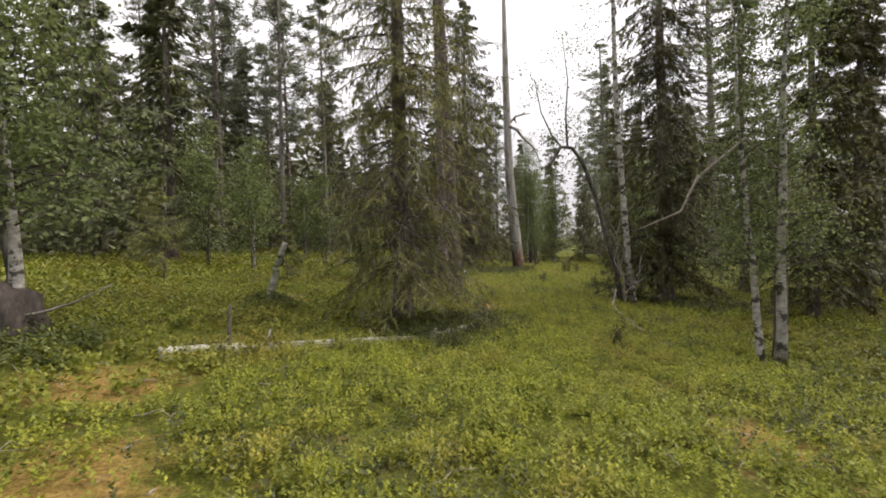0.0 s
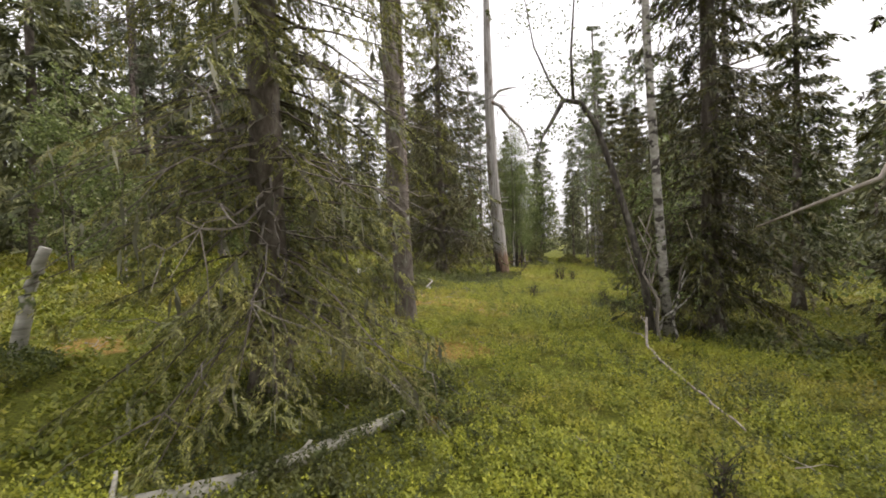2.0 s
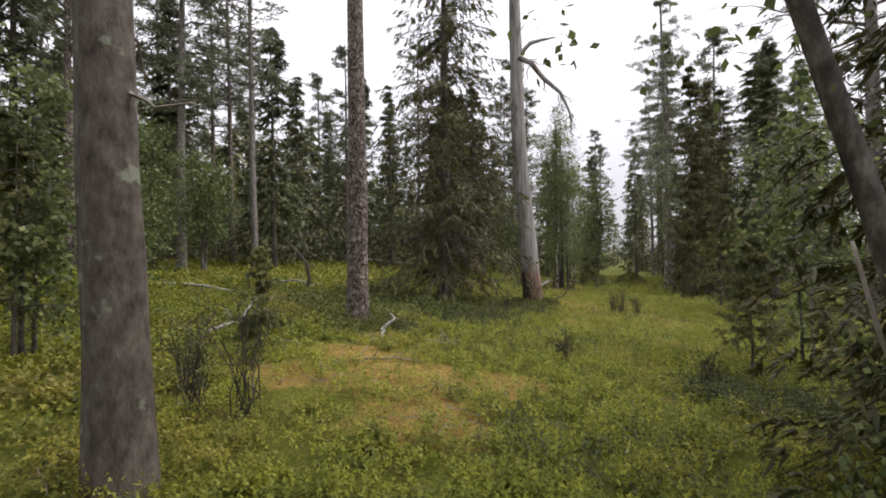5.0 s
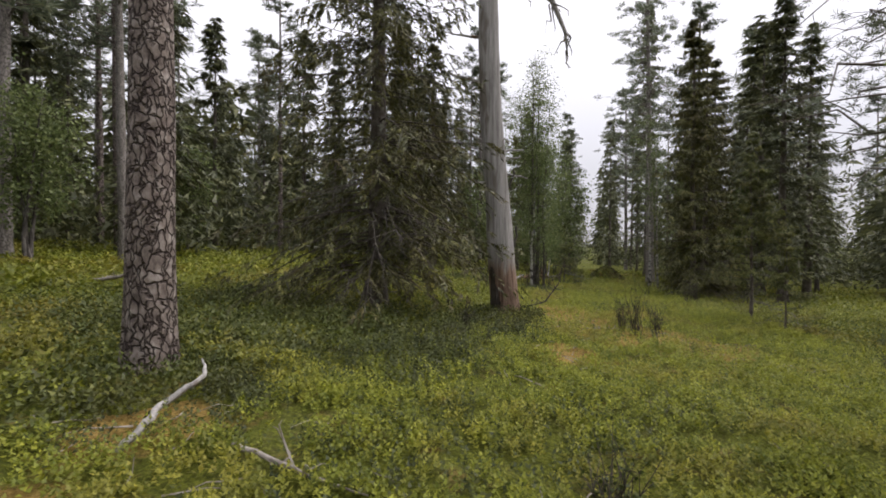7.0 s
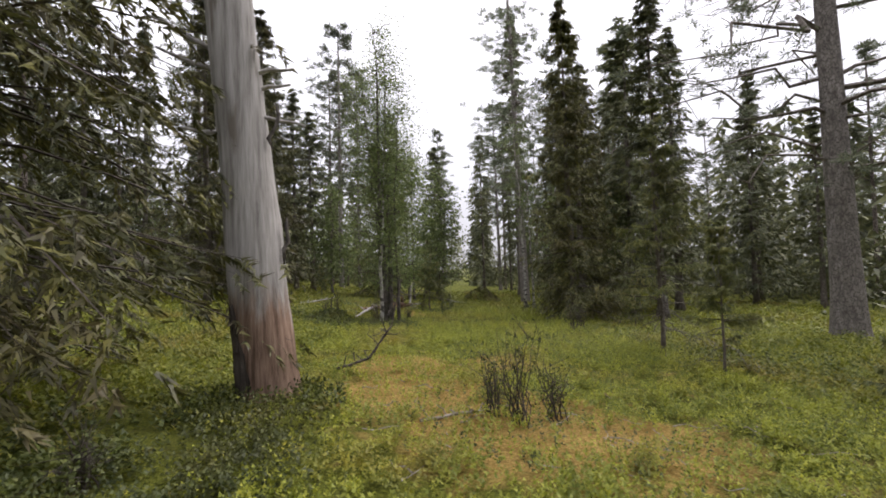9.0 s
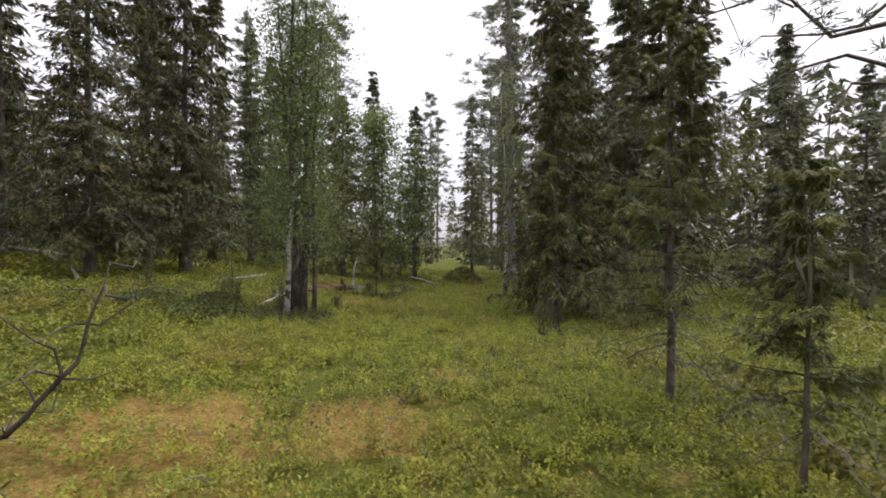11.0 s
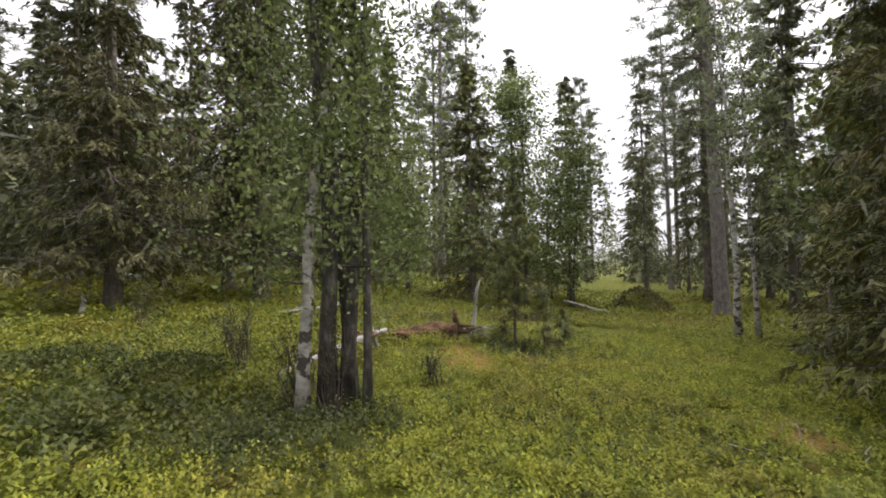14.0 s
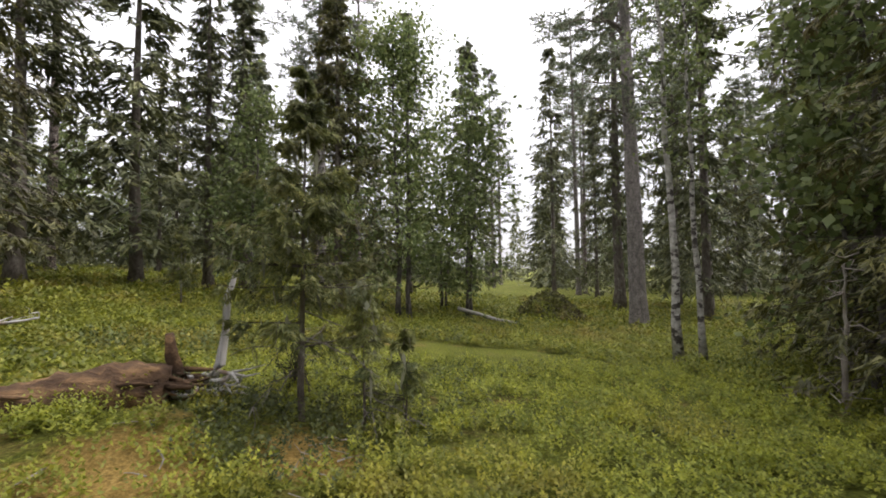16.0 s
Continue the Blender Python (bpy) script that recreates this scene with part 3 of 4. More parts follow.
def snag(x, y):
    """The silver dead pine: twisting bare trunk, rotten red foot, broken stubs and one big dead limb."""
    rng = np.random.default_rng(42)
    t = root("dead_pine", x, y, "standing dead pine with silvery bare wood and reddish rotten foot", "dead tree")
    z = np.array([-0.15, 0.1, 0.3, 0.6, 1.0, 1.5, 1.75, 2.0, 2.6, 3.3, 4.2, 5.2, 6.3, 7.4, 9.0, 14.5])
    px = np.interp(z, [0, 1, 2, 3, 4, 5.5, 7.5, 9], [0, -0.1, -0.16, -0.25, -0.33, -0.38, -0.4, -0.42])
    r = np.interp(z, [-0.15, 0.1, 0.5, 1.0, 1.7, 2.0, 4, 8, 14.5], [0.31, 0.285, 0.27, 0.262, 0.258, 0.235, 0.21, 0.17, 0.07])
    zz = np.linspace(-0.15, 14.5, 80)
    tubes("trunk", [(np.c_[np.interp(zz, z, px), 0.03 * np.sin(zz), zz], np.interp(zz, z, r))], SNAG_WOOD, t, 28, 0.022, rng)
    zf = np.linspace(-0.1, 0.85, 9)
    # dark sheet on the trunk's foot, a hollow's shade given as colour
    for a0, top, w in ((-2.45, 0.95, 0.5),):
        vs, fs = [], []
        for i, h in enumerate(np.linspace(-0.1, top, 10)):
            half = w * (1 - i / 9) ** 0.45 * (1 + 0.25 * math.sin(5.0 * i)) + 0.03
            rr = float(np.interp(h, z, r)) + 0.006
            for j in range(7):
                a = a0 + half * (j / 3 - 1) + 0.05 * rng.normal()
                q = rr * (1 + 0.03 * rng.normal())
                vs.append((float(np.interp(h, z, px)) + q * math.cos(a), q * math.sin(a), h + 0.03 * rng.normal()))
        fs = [(i * 7 + j, i * 7 + j + 1, (i + 1) * 7 + j + 1, (i + 1) * 7 + j) for i in range(9) for j in range(6)]
        link_mesh("rotten_patch", vs, fs, RED_ROT if top < 0.9 else DARK_TWIG, t, "dark patch painted as the shade of a hollow")
    for h, a, ln, up in ((2.55, 3.1, 0.42, 0.02), (3.05, 3.0, 0.5, 0.3), (3.3, 3.25, 0.5, 0.28), (3.75, 2.9, 0.45, 0.25), (2.75, 0.1, 0.4, -0.12), (3.15, 0.0, 0.35, 0.02), (3.0, 0.2, 0.3, 0.04), (4.5, 3.3, 0.6, 0.1), (5.3, 2.8, 0.7, 0.25)):
        b0 = (float(np.interp(h, z, px)), 0, h)
        tubes("branch_stub", [(bend(rng, b0, (b0[0] + math.cos(a) * (ln + 0.2), math.sin(a) * ln - 0.1, h + up), 6, 0.03), np.linspace(0.032, 0.012, 6))], SILVER, t, 6)
    limb = [np.array(q) - np.array([x, y, 0]) for q in ((2.6, 21.4, 6.9), (2.95, 21.45, 6.75), (3.3, 21.5, 6.3), (3.75, 21.55, 5.9), (4.0, 21.6, 5.35), (4.05, 21.62, 4.9))]
    lines = [(np.array(limb), np.array([0.08, 0.075, 0.065, 0.05, 0.035, 0.012]))]
    for i in range(16):
        k = rng.integers(1, 6)
        b0 = limb[k]
        lines.append((bend(rng, b0, b0 + np.array([rng.uniform(-0.2, 0.35), rng.normal() * 0.25, rng.uniform(-0.75, 0.1)]), 5, 0.08), np.linspace(0.022, 0.004, 5)))
    tubes("limb", lines, SILVER, t, 6, label="big dead forked limb")
    tubes("branch", [(np.array([(-0.4, 0, 7.0), (0.0, 0.05, 7.45), (0.35, 0.1, 7.55), (0.75, 0.12, 7.6)]), np.array([0.07, 0.06, 0.045, 0.012]))], SILVER, t, 6)
    flake = [(bend(rng, (float(np.interp(h, z, px)) + 0.27, -0.05, h), (float(np.interp(h, z, px)) + 0.3, -0.04, h + 0.45), 5, 0.04), np.array([0.008, 0.022, 0.018, 0.02, 0.005])) for h in (1.3, 2.4)]
    for f in flake:
        tubes("bark_flake", [f], DARK_BIRCH, t, 5, label="loose dark bark strip")


snag(2.95, 21.75)

# birches beside the path
B, D = BIRCH_BARK, DARK_BIRCH
birch(4.55, 6.1, [(-0.13, 0, -0.25, 0.3, 5.5, 0.055, B), (0.14, 0.05, 0.45, 0.2, 6.5, 0.075, B), (0.2, 0.2, 0.7, 0.5, 6, 0.05, D)], 51, "two-stemmed grey birch with small leaves and a bare arching branch", 80, 64, 0.042, 0.8, limb_low=0.2)
t = root("dead_branch", 4.6, 6.25, "long bare grey branch leaning out of the birch", "branch")
gz = t.location.z
tubes("branch", [(np.array([(0.25, 0, 0.2), (0.28, 0, 2.25 - gz), (-0.25, 0, 2.82 - gz), (-0.88, 0.05, 2.3 - gz), (-1.08, 0.13, 1.84 - gz), (-1.7, 0.29, 1.57 - gz)]), np.array([0.03, 0.03, 0.026, 0.022, 0.016, 0.006]))], DEAD, t, 7)
birch(-4.35, 4.3, [(0.03, 0, -0.55, 0.35, 3.6, 0.08, B), (-0.2, 0.1, -1.0, 0.6, 4.4, 0.06, D)], 52, "old birch on a dark stump with low spreading leafy branches", 80, 60, 0.065, 1.5, limb_low=0.35)
t = root("dark_stump", -4.5, 4.25, "dark crumbling stump at the foot of the birch", "stump")
rng = np.random.default_rng(53)
zz = np.linspace(-0.1, 0.62, 9)
tubes("stump", [(np.c_[0.05 * np.sin(7 * zz), 0.05 * np.cos(5 * zz), zz], np.interp(zz, [-0.1, 0.2, 0.5, 0.62], [0.36, 0.26, 0.2, 0.07]))], DARK_TWIG, t, 18, 0.3, rng)
tubes("snapped_branch", [(bend(rng, (0.2, 0, 0.25), (1.0, 0.3, 0.55), 5, 0.04), np.linspace(0.02, 0.005, 5))], DEAD, t, 5)


def arched_birch(x, y):
    """Clump of leaning birches, one of them arched over with a hooked top."""
    rng = np.random.default_rng(54)
    t = root("birch_clump", x, y, "clump of leaning birches, one bent into an arch", "birch tree")
    g = t.location.z
    arch = np.array([(4.25, 11.1, g - 0.1), (4.12, 11.12, 0.8), (3.9, 11.15, 1.7), (3.65, 11.17, 2.6), (3.39, 11.17, 3.37), (3.12, 11.1, 3.72), (2.82, 11.03, 3.75), (2.62, 10.95, 3.4), (2.42, 10.8, 3.1), (2.33, 10.7, 2.75)]) - [x, y, g]
    tubes("arched_stem", [(arch, np.array([0.07, 0.06, 0.055, 0.05, 0.048, 0.045, 0.042, 0.03, 0.02, 0.008]))], D, t, 9, 0.05, rng)
    up = np.array([(2.85, 11.03, 3.72), (2.6, 11.0, 4.05), (2.35, 10.95, 4.6), (2.2, 10.9, 5.4)]) - [x, y, g]
    up2 = np.array([(3.0, 11.08, 3.74), (2.98, 11.1, 4.5), (3.05, 11.1, 5.4), (2.95, 11.1, 6.4)]) - [x, y, g]
    tubes("upright_shoot", [(up, np.linspace(0.025, 0.008, 4)), (up2, np.linspace(0.03, 0.008, 4))], D, t, 7)
    st = np.array([(4.52, 11.15, g - 0.1), (4.42, 11.15, 1.2), (4.32, 11.15, 3.0), (4.22, 11.15, 5.0), (4.2, 11.15, 7.5), (4.25, 11.15, 9.5)]) - [x, y, g]
    tubes("stem", [(st, np.array([0.09, 0.075, 0.068, 0.06, 0.045, 0.012]))], B, t, 10, 0.05, rng)
    for i in range(9):
        a = rng.uniform(-0.5, 0.5)
        h = rng.uniform(0.8, 2.4)
        tubes("thin_stem", [(bend(rng, (rng.uniform(-0.3, 0.3), rng.uniform(-0.2, 0.2), -0.1), (a * 1.3 - 0.1, rng.uniform(-0.3, 0.3), h), 6, 0.03), np.linspace(0.026, 0.008, 6))], B if i % 2 else DEAD, t, 6)
    cent = []
    for line, n in ((up, 14), (up2, 20), (arch[4:], 10)):
        for i in range(n):
            q = line[rng.integers(0, len(line))]
            cent.append(q + rng.normal(size=3) * [0.42, 0.42, 0.3])
    for i in range(46):
        f = rng.uniform(2.2, 9.4)
        cent.append(np.array([np.interp(f, st[:, 2], st[:, 0]), 0, f]) + rng.normal(size=3) * [0.5, 0.5, 0.25])
    for i in range(14):
        cent.append(np.array([rng.normal() * 0.4 - 0.2, rng.normal() * 0.4, rng.uniform(0.5, 2.2)]))
    leaf_cloud(rng, t, cent, [0.26] * len(cent), 44, 0.05)


arched_birch(4.42, 11.13)
birch(4.5, 29.9, [(-0.12, -0.3, 0.12, 0.35, 6.5, 0.06, B), (0.0, 0, -0.1, 0.0, 8.5, 0.085, D), (0.17, 0.05, 0.2, 0.3, 8, 0.08, D), (0.4, -0.05, 0.5, 0.1, 7.0, 0.05, D), (0.15, 0.25, -0.5, 0.6, 7.5, 0.07, D)],
      55, "many-stemmed old birch with black bark and one pale stem", 84, 90, 0.05, 1.05, limb_low=0.17)
birch(11.7, 37.3, [(-0.12, 0, -0.3, 0, 9.0, 0.075, B), (0.25, -0.1, 0.1, 0, 8.0, 0.06, B)], 56, "pair of slender birches with pale mottled bark", 40, 34, 0.08, 1.0, limb_low=0.42)
birch(6.7, 41.6, [(-0.15, 0, -0.3, 0, 8.0, 0.07, D), (0.15, 0, 0.3, 0.2, 8.5, 0.07, D)], 57, "round-crowned green birch in front of the far spruces", 80, 60, 0.12, 1.6, limb_low=0.12)
birch(-8.0, 22.6, [(0, 0, 0.5, 0.2, 4.0, 0.05, D), (0.1, 0.1, -0.7, 0.1, 4.2, 0.05, D), (0, 0.1, 0.1, 0.6, 3.6, 0.05, D)], 58, "bushy many-stemmed birch under the old trees", 40, 50, 0.09, 1.1, limb_low=0.3)

# ---------------------------------------------------------------- young spruces and small things
for k, (x, y, H, R) in enumerate([(-0.64, 13.74, 1.35, 0.42), (5.46, 15.35, 2.0, 0.75), (8.6, 22.5, 2.2, 0.62), (-6.4, 9.5, 2.6, 0.85), (-8.1, 11.4, 2.6, 0.8), (-4.0, 10.6, 1.5, 0.5),
                                (6.3, 33.1, 2.6, 0.8), (6.75, 33.1, 1.1, 0.4), (7.04, 33.15, 0.75, 0.3), (-2.6, 12.6, 2.6, 0.8), (9.9, 21.3, 1.3, 0.4), (11.6, 28.9, 1.8, 0.5),
                                (2.1, 39.5, 1.8, 0.5), (-5.5, 36.0, 1.6, 0.5)]):
    sapling(x, y, H, R, 60 + k, "young spruce with thin open branches", 0.2 if H > 1.2 else 0.1, int(12 + 16 * H), 1.7 if (x, y) == (6.3, 33.1) else (1.3 if H > 1.2 else 0.8), int(4 * H))

# fallen birch log across the moss
rng = np.random.default_rng(71)
t = tagged(new("fallen_log"), "pale fallen birch log lying half sunk in the moss", "log")
ln = np.array([(-2.75, 4.2), (-2.4, 4.55), (-1.9, 5.05), (-1.2, 5.72), (-0.88, 5.99), (-0.35, 6.5), (0.1, 7.05), (0.5, 7.5)])
t.location = (-0.88, 5.99, float(ground_z(-0.88, 5.99)))
lp = np.c_[ln, ground_z(ln[:, 0], ln[:, 1]) + 0.03 + 0.025 * np.sin(np.arange(8) * 2.0)]
lp2 = np.c_[[np.interp(np.linspace(0, 7, 36), np.arange(8), lp[:, j]) for j in range(3)]].T - np.array(t.location)
tubes("log", [(lp2, np.linspace(0.088, 0.05, 36))], LOG_BARK, t, 14, 0.05, rng)
for k, e in ((9, (0.05, 0.1, 0.22)), (20, (-0.1, 0.15, 0.15)), (27, (0.1, 0.08, 0.12))):
    tubes("branch_stub", [(bend(rng, lp2[k], lp2[k] + np.array(e), 4, 0.04), np.linspace(0.025, 0.012, 4))], LOG_BARK, t, 6)


def stick(name, pts, radii, mat, label, category="branch", sides=7, twigs=0, seed=1, rough=0.05):
    """A bare limb on or in the ground; heights are above the moss."""
    rng = np.random.default_rng(seed)
    x, y = pts[0][0], pts[0][1]
    t = root(name, x, y, label, category)
    q = np.array([(a - x, b - y, float(ground_z(a, b)) + c - t.location.z) for a, b, c in pts])
    s = np.linspace(0, len(q) - 1, 4 * len(q))
    line = np.c_[[np.interp(s, np.arange(len(q)), q[:, j]) for j in range(3)]].T
    line[1:-1] += rng.normal(size=(len(s) - 2, 3)) * 0.006
    tubes("limb", [(line, np.interp(s, np.arange(len(q)), radii))], mat, t, sides, rough, rng)
    if twigs:
        tl = []
        for i in range(twigs):
            b0 = line[rng.integers(1, len(line))]
            tl.append((bend(rng, b0, b0 + rng.normal(size=3) * [0.2, 0.2, 0.12] + [0, 0, 0.1], 5, 0.1), np.linspace(0.009, 0.002, 5)))
        tubes("twig", tl, mat, t, 4)
    return t


stick("broken_birch_stem", [(-3.25, 7.75, -0.1), (-3.1, 7.76, 0.45), (-3.02, 7.77, 0.8), (-2.86, 7.78, 1.2)], [0.075, 0.065, 0.055, 0.05], LOG_BARK, "pale broken birch stem standing aslant in the moss", "dead tree")
stick("thin_dead_stem", [(-2.3, 4.75, -0.05), (-2.3, 4.76, 0.3), (-2.28, 4.77, 0.55)], [0.028, 0.022, 0.015], SPRUCE_BARK, "thin dead stem standing beside the log", "dead tree")
stick("fallen_branch", [(3.3, 7.3, 0.12), (3.4, 8.2, 0.08), (3.5, 9.2, 0.1), (3.75, 10.2, 0.12), (4.05, 10.9, 0.4)], [0.008, 0.013, 0.017, 0.02, 0.02], DEAD, "thin pale dead branch lying on the bilberry", twigs=5, seed=3)
stick("twisted_root", [(0.25, 15.5, 0.0), (0.3, 15.7, 0.12), (0.18, 15.95, 0.1), (0.36, 16.2, 0.25), (0.2, 16.4, 0.3)], [0.022, 0.026, 0.024, 0.018, 0.006], SILVER, "twisted pale bare root on the moss", "root", seed=4)
stick("dead_branch", [(0.9, 15.6, 0.03), (1.4, 15.35, 0.06), (1.8, 15.25, 0.03)], [0.018, 0.014, 0.004], DEAD, "grey dead branch lying on orange moss", twigs=4, seed=5)
stick("dead_branch", [(0.3, 14.1, 0.03), (0.8, 14.3, 0.05), (1.2, 14.2, 0.06)], [0.016, 0.012, 0.004], DEAD, "grey dead branch lying on orange moss", twigs=4, seed=6)
stick("dead_branch", [(4.3, 21.3, 0.03), (4.8, 21.45, 0.05), (5.2, 21.6, 0.06)], [0.016, 0.014, 0.006], DEAD, "brown dead branch lying on orange moss", twigs=8, seed=7)
stick("dead_branch", [(-1.9, 14.4, 0.05), (-1.5, 14.7, 0.2), (-1.45, 14.9, 0.42), (-1.5, 15.1, 0.5)], [0.03, 0.026, 0.02, 0.006], SILVER, "pale bare branch curling up from the moss", twigs=8, seed=8)
stick("dead_branch", [(-4.5, 20.6, 0.1), (-3.6, 20.5, 0.3), (-2.9, 20.4, 0.22)], [0.035, 0.03, 0.012], DEAD, "fallen pale branch in the bilberry", twigs=8, seed=9)
stick("fallen_pole", [(-6.5, 18.9, 0.1), (-5.0, 18.7, 0.15), (-4.2, 18.5, 0.12)], [0.04, 0.035, 0.02], LOG_BARK, "pale fallen pole in the bilberry", "log", twigs=3, seed=10)
stick("bent_stem", [(-3.1, 20.0, -0.05), (-2.95, 20.0, 0.35), (-3.0, 20.0, 0.8), (-3.35, 20.05, 1.15), (-3.6, 20.1, 1.3)], [0.05, 0.045, 0.04, 0.03, 0.015], DARK_TWIG, "dark crooked dead stem", "dead tree", twigs=10, seed=11)
stick("leaning_shrub", [(3.5, 23.0, 0.1), (3.9, 23.1, 0.2), (4.2, 23.2, 0.6), (4.35, 23.25, 1.2)], [0.02, 0.018, 0.014, 0.004], DARK_TWIG, "dark bare curved stem beside the dead pine", "shrub", twigs=16, seed=12)
stick("fallen_pole", [(-13.5, 38.8, 0.5), (-9.0, 38.0, 0.45), (-3.4, 36.4, 0.3)], [0.035, 0.06, 0.075], LOG_BARK, "long pale fallen trunk among the spruces", "log", twigs=8, seed=13)
stick("fallen_pole", [(8.2, 42.6, 0.35), (9.3, 42.4, 0.15), (10.0, 42.3, 0.08)], [0.06, 0.05, 0.03], LOG_BARK, "short pale fallen trunk at the wood's edge", "log", seed=14)
stick("dead_branch", [(3.55, 30.7, 0.0), (3.9, 31.2, 0.2), (4.25, 32.05, 0.28), (4.4, 32.3, 0.3)], [0.02, 0.035, 0.045, 0.03], SILVER, "grey dead branch propped on the rotten log", twigs=7, seed=15)
stick("dead_branch", [(4.25, 32.1, 0.35), (4.3, 32.15, 0.1), (4.28, 32.2, 0.0)], [0.03, 0.03, 0.03], SILVER, "short grey forked branch piece", seed=16)
stick("dead_branch", [(1.6, 34.2, 0.05), (2.3, 34.6, 0.2), (2.9, 35.0, 0.35)], [0.03, 0.025, 0.012], SILVER, "pale fallen branch with bare forks", twigs=10, seed=17)
stick("leaning_birch_stem", [(-13.0, 39.5, 0.1), (-12.6, 39.6, 1.2), (-11.9, 39.7, 2.2), (-11.6, 39.8, 3.2)], [0.06, 0.055, 0.05, 0.03], LOG_BARK, "pale leaning dead birch stem", "dead tree", seed=18)
stick("dead_sapling", [(11.5, 34.2, -0.05), (11.5, 34.2, 0.5), (11.52, 34.18, 1.0), (11.53, 34.16, 1.6)], [0.035, 0.028, 0.02, 0.008], DEAD, "bare dead spruce sapling with grey twigs", "dead tree", twigs=34, seed=20)
stick("root_snag", [(-0.95, 32.5, 0.03), (-1.1, 32.7, 0.12), (-1.25, 32.8, 0.28)], [0.05, 0.05, 0.015], SILVER, "pale splintered root at a spruce's foot", "root", twigs=3, seed=19)


def bare_shrub(x, y, H, seed, label, n=16):
    rng = np.random.default_rng(seed)
    t = root("bare_shrub", x, y, label, "shrub")
    lines, tips = [], []
    for i in range(n):
        a = rng.random() * 6.28
        e = np.array([math.cos(a) * H * 0.35 * rng.random(), math.sin(a) * H * 0.35 * rng.random(), H * rng.uniform(0.55, 1.0)])
        m = bend(rng, (rng.normal() * 0.05, rng.normal() * 0.05, -0.03), e, 6, 0.03)
        lines.append((m, np.linspace(0.007, 0.002, 6)))
        for j in range(4):
            b0 = m[rng.integers(2, 6)]
            q = b0 + rng.normal(size=3) * 0.09 + [0, 0, 0.08]
            lines.append((np.array([b0, q]), np.array([0.003, 0.001])))
            tips += [q, b0]
    tubes("stem", lines, DARK_TWIG, t, 4)
    tips = np.array(tips)
    k = np.repeat(np.arange(len(tips)), 2)
    d = rng.normal(size=(len(k), 3))
    blades("foliage", tips[k], d, np.cross(d, rng.normal(size=(len(k), 3))), 0.03, 0.018, DARK_SHRUB, t)


for k, (x, y, H) in enumerate([(5.2, 21.2, 0.85), (5.6, 21.3, 0.6), (5.05, 21.55, 0.6), (4.5, 14.3, 0.5), (3.0, 15.2, 0.35), (1.0, 31.6, 0.6), (3.2, 30.6, 0.8), (2.9, 30.9, 0.6), (9.1, 27.8, 0.9), (9.6, 28.3, 0.8), (7.6, 19.0, 0.4), (8.0, 4.2, 0.4), (2.6, 6.4, 0.25),
                              (-0.7, 12.6, 0.7), (-0.3, 12.2, 0.8), (0.15, 12.15, 1.2), (4.65, 29.65, 1.1), (4.3, 29.7, 0.8), (5.3, 31.0, 0.4), (6.1, 33.6, 0.45), (2.2, 20.2, 0.3), (10.3, 16.9, 0.5)]):
    bare_shrub(x, y, H, 90 + k, "low twiggy shrub with few small leaves")


def rotten_log():
    """The uprooted rotten trunk: crumbling red-brown log, root plate and two upright spikes."""
    rng = np.random.default_rng(81)
    t = tagged(new("rotten_log"), "crumbling red-brown rotten log with upright splintered roots", "log")
    o = np.array([5.0, 33.0, float(ground_z(5.0, 33.0))])
    t.location = o
    n = 30
    s = np.linspace(0, 1, n)
    p = np.c_[-1.5 + 1.85 * s, -0.25 + 0.4 * s, -0.03 + 0.06 * s + 0.02 * np.sin(9 * s)]
    tubes("log", [(p, np.interp(s, [0, 0.5, 0.75, 1], [0.15, 0.18, 0.23, 0.2]))], ROT, t, 18, 0.13, rng)
    lines = []
    for i in range(140):
        f = rng.uniform(0.05, 0.98)
        b0 = np.array([np.interp(f, s, p[:, j]) for j in range(3)]) + [0, rng.uniform(-0.16, 0.12), rng.uniform(0.02, 0.13)]
        lines.append((bend(rng, b0, b0 + [rng.uniform(0.1, 0.4), rng.normal() * 0.04, rng.normal() * 0.03], 4, 0.04), np.array([0.012, 0.022, 0.018, 0.004])))
    tubes("splinter", lines, ROT, t, 5, 0.1, rng)
    tubes("root_spike", [(np.array([(0.42, 0.2, -0.05), (0.37, 0.19, 0.15), (0.33, 0.18, 0.3), (0.32, 0.17, 0.46)]), np.array([0.07, 0.06, 0.045, 0.03]))], ROT, t, 9, 0.08, rng)
    tubes("tall_spike", [(np.array([(0.5, 0.3, 0.05), (0.62, 0.32, 0.2), (0.66, 0.32, 0.45), (0.67, 0.32, 0.7), (0.76, 0.33, 0.98)]), np.array([0.055, 0.04, 0.028, 0.032, 0.008]))], SILVER, t, 9, 0.09, rng, label="tall silvery weathered root")
    lines = []
    for i in range(22):
        b0 = np.array([rng.uniform(0.3, 0.7), rng.uniform(0.0, 0.35), rng.uniform(0.02, 0.14)])
        lines.append((bend(rng, b0, b0 + [rng.uniform(-0.1, 0.4), rng.uniform(-0.35, 0.2), rng.uniform(-0.08, 0.1)], 5, 0.06), np.linspace(0.022, 0.004, 5)))
    tubes("root_tangle", lines, SILVER, t, 5, 0.08, rng)


rotten_log()


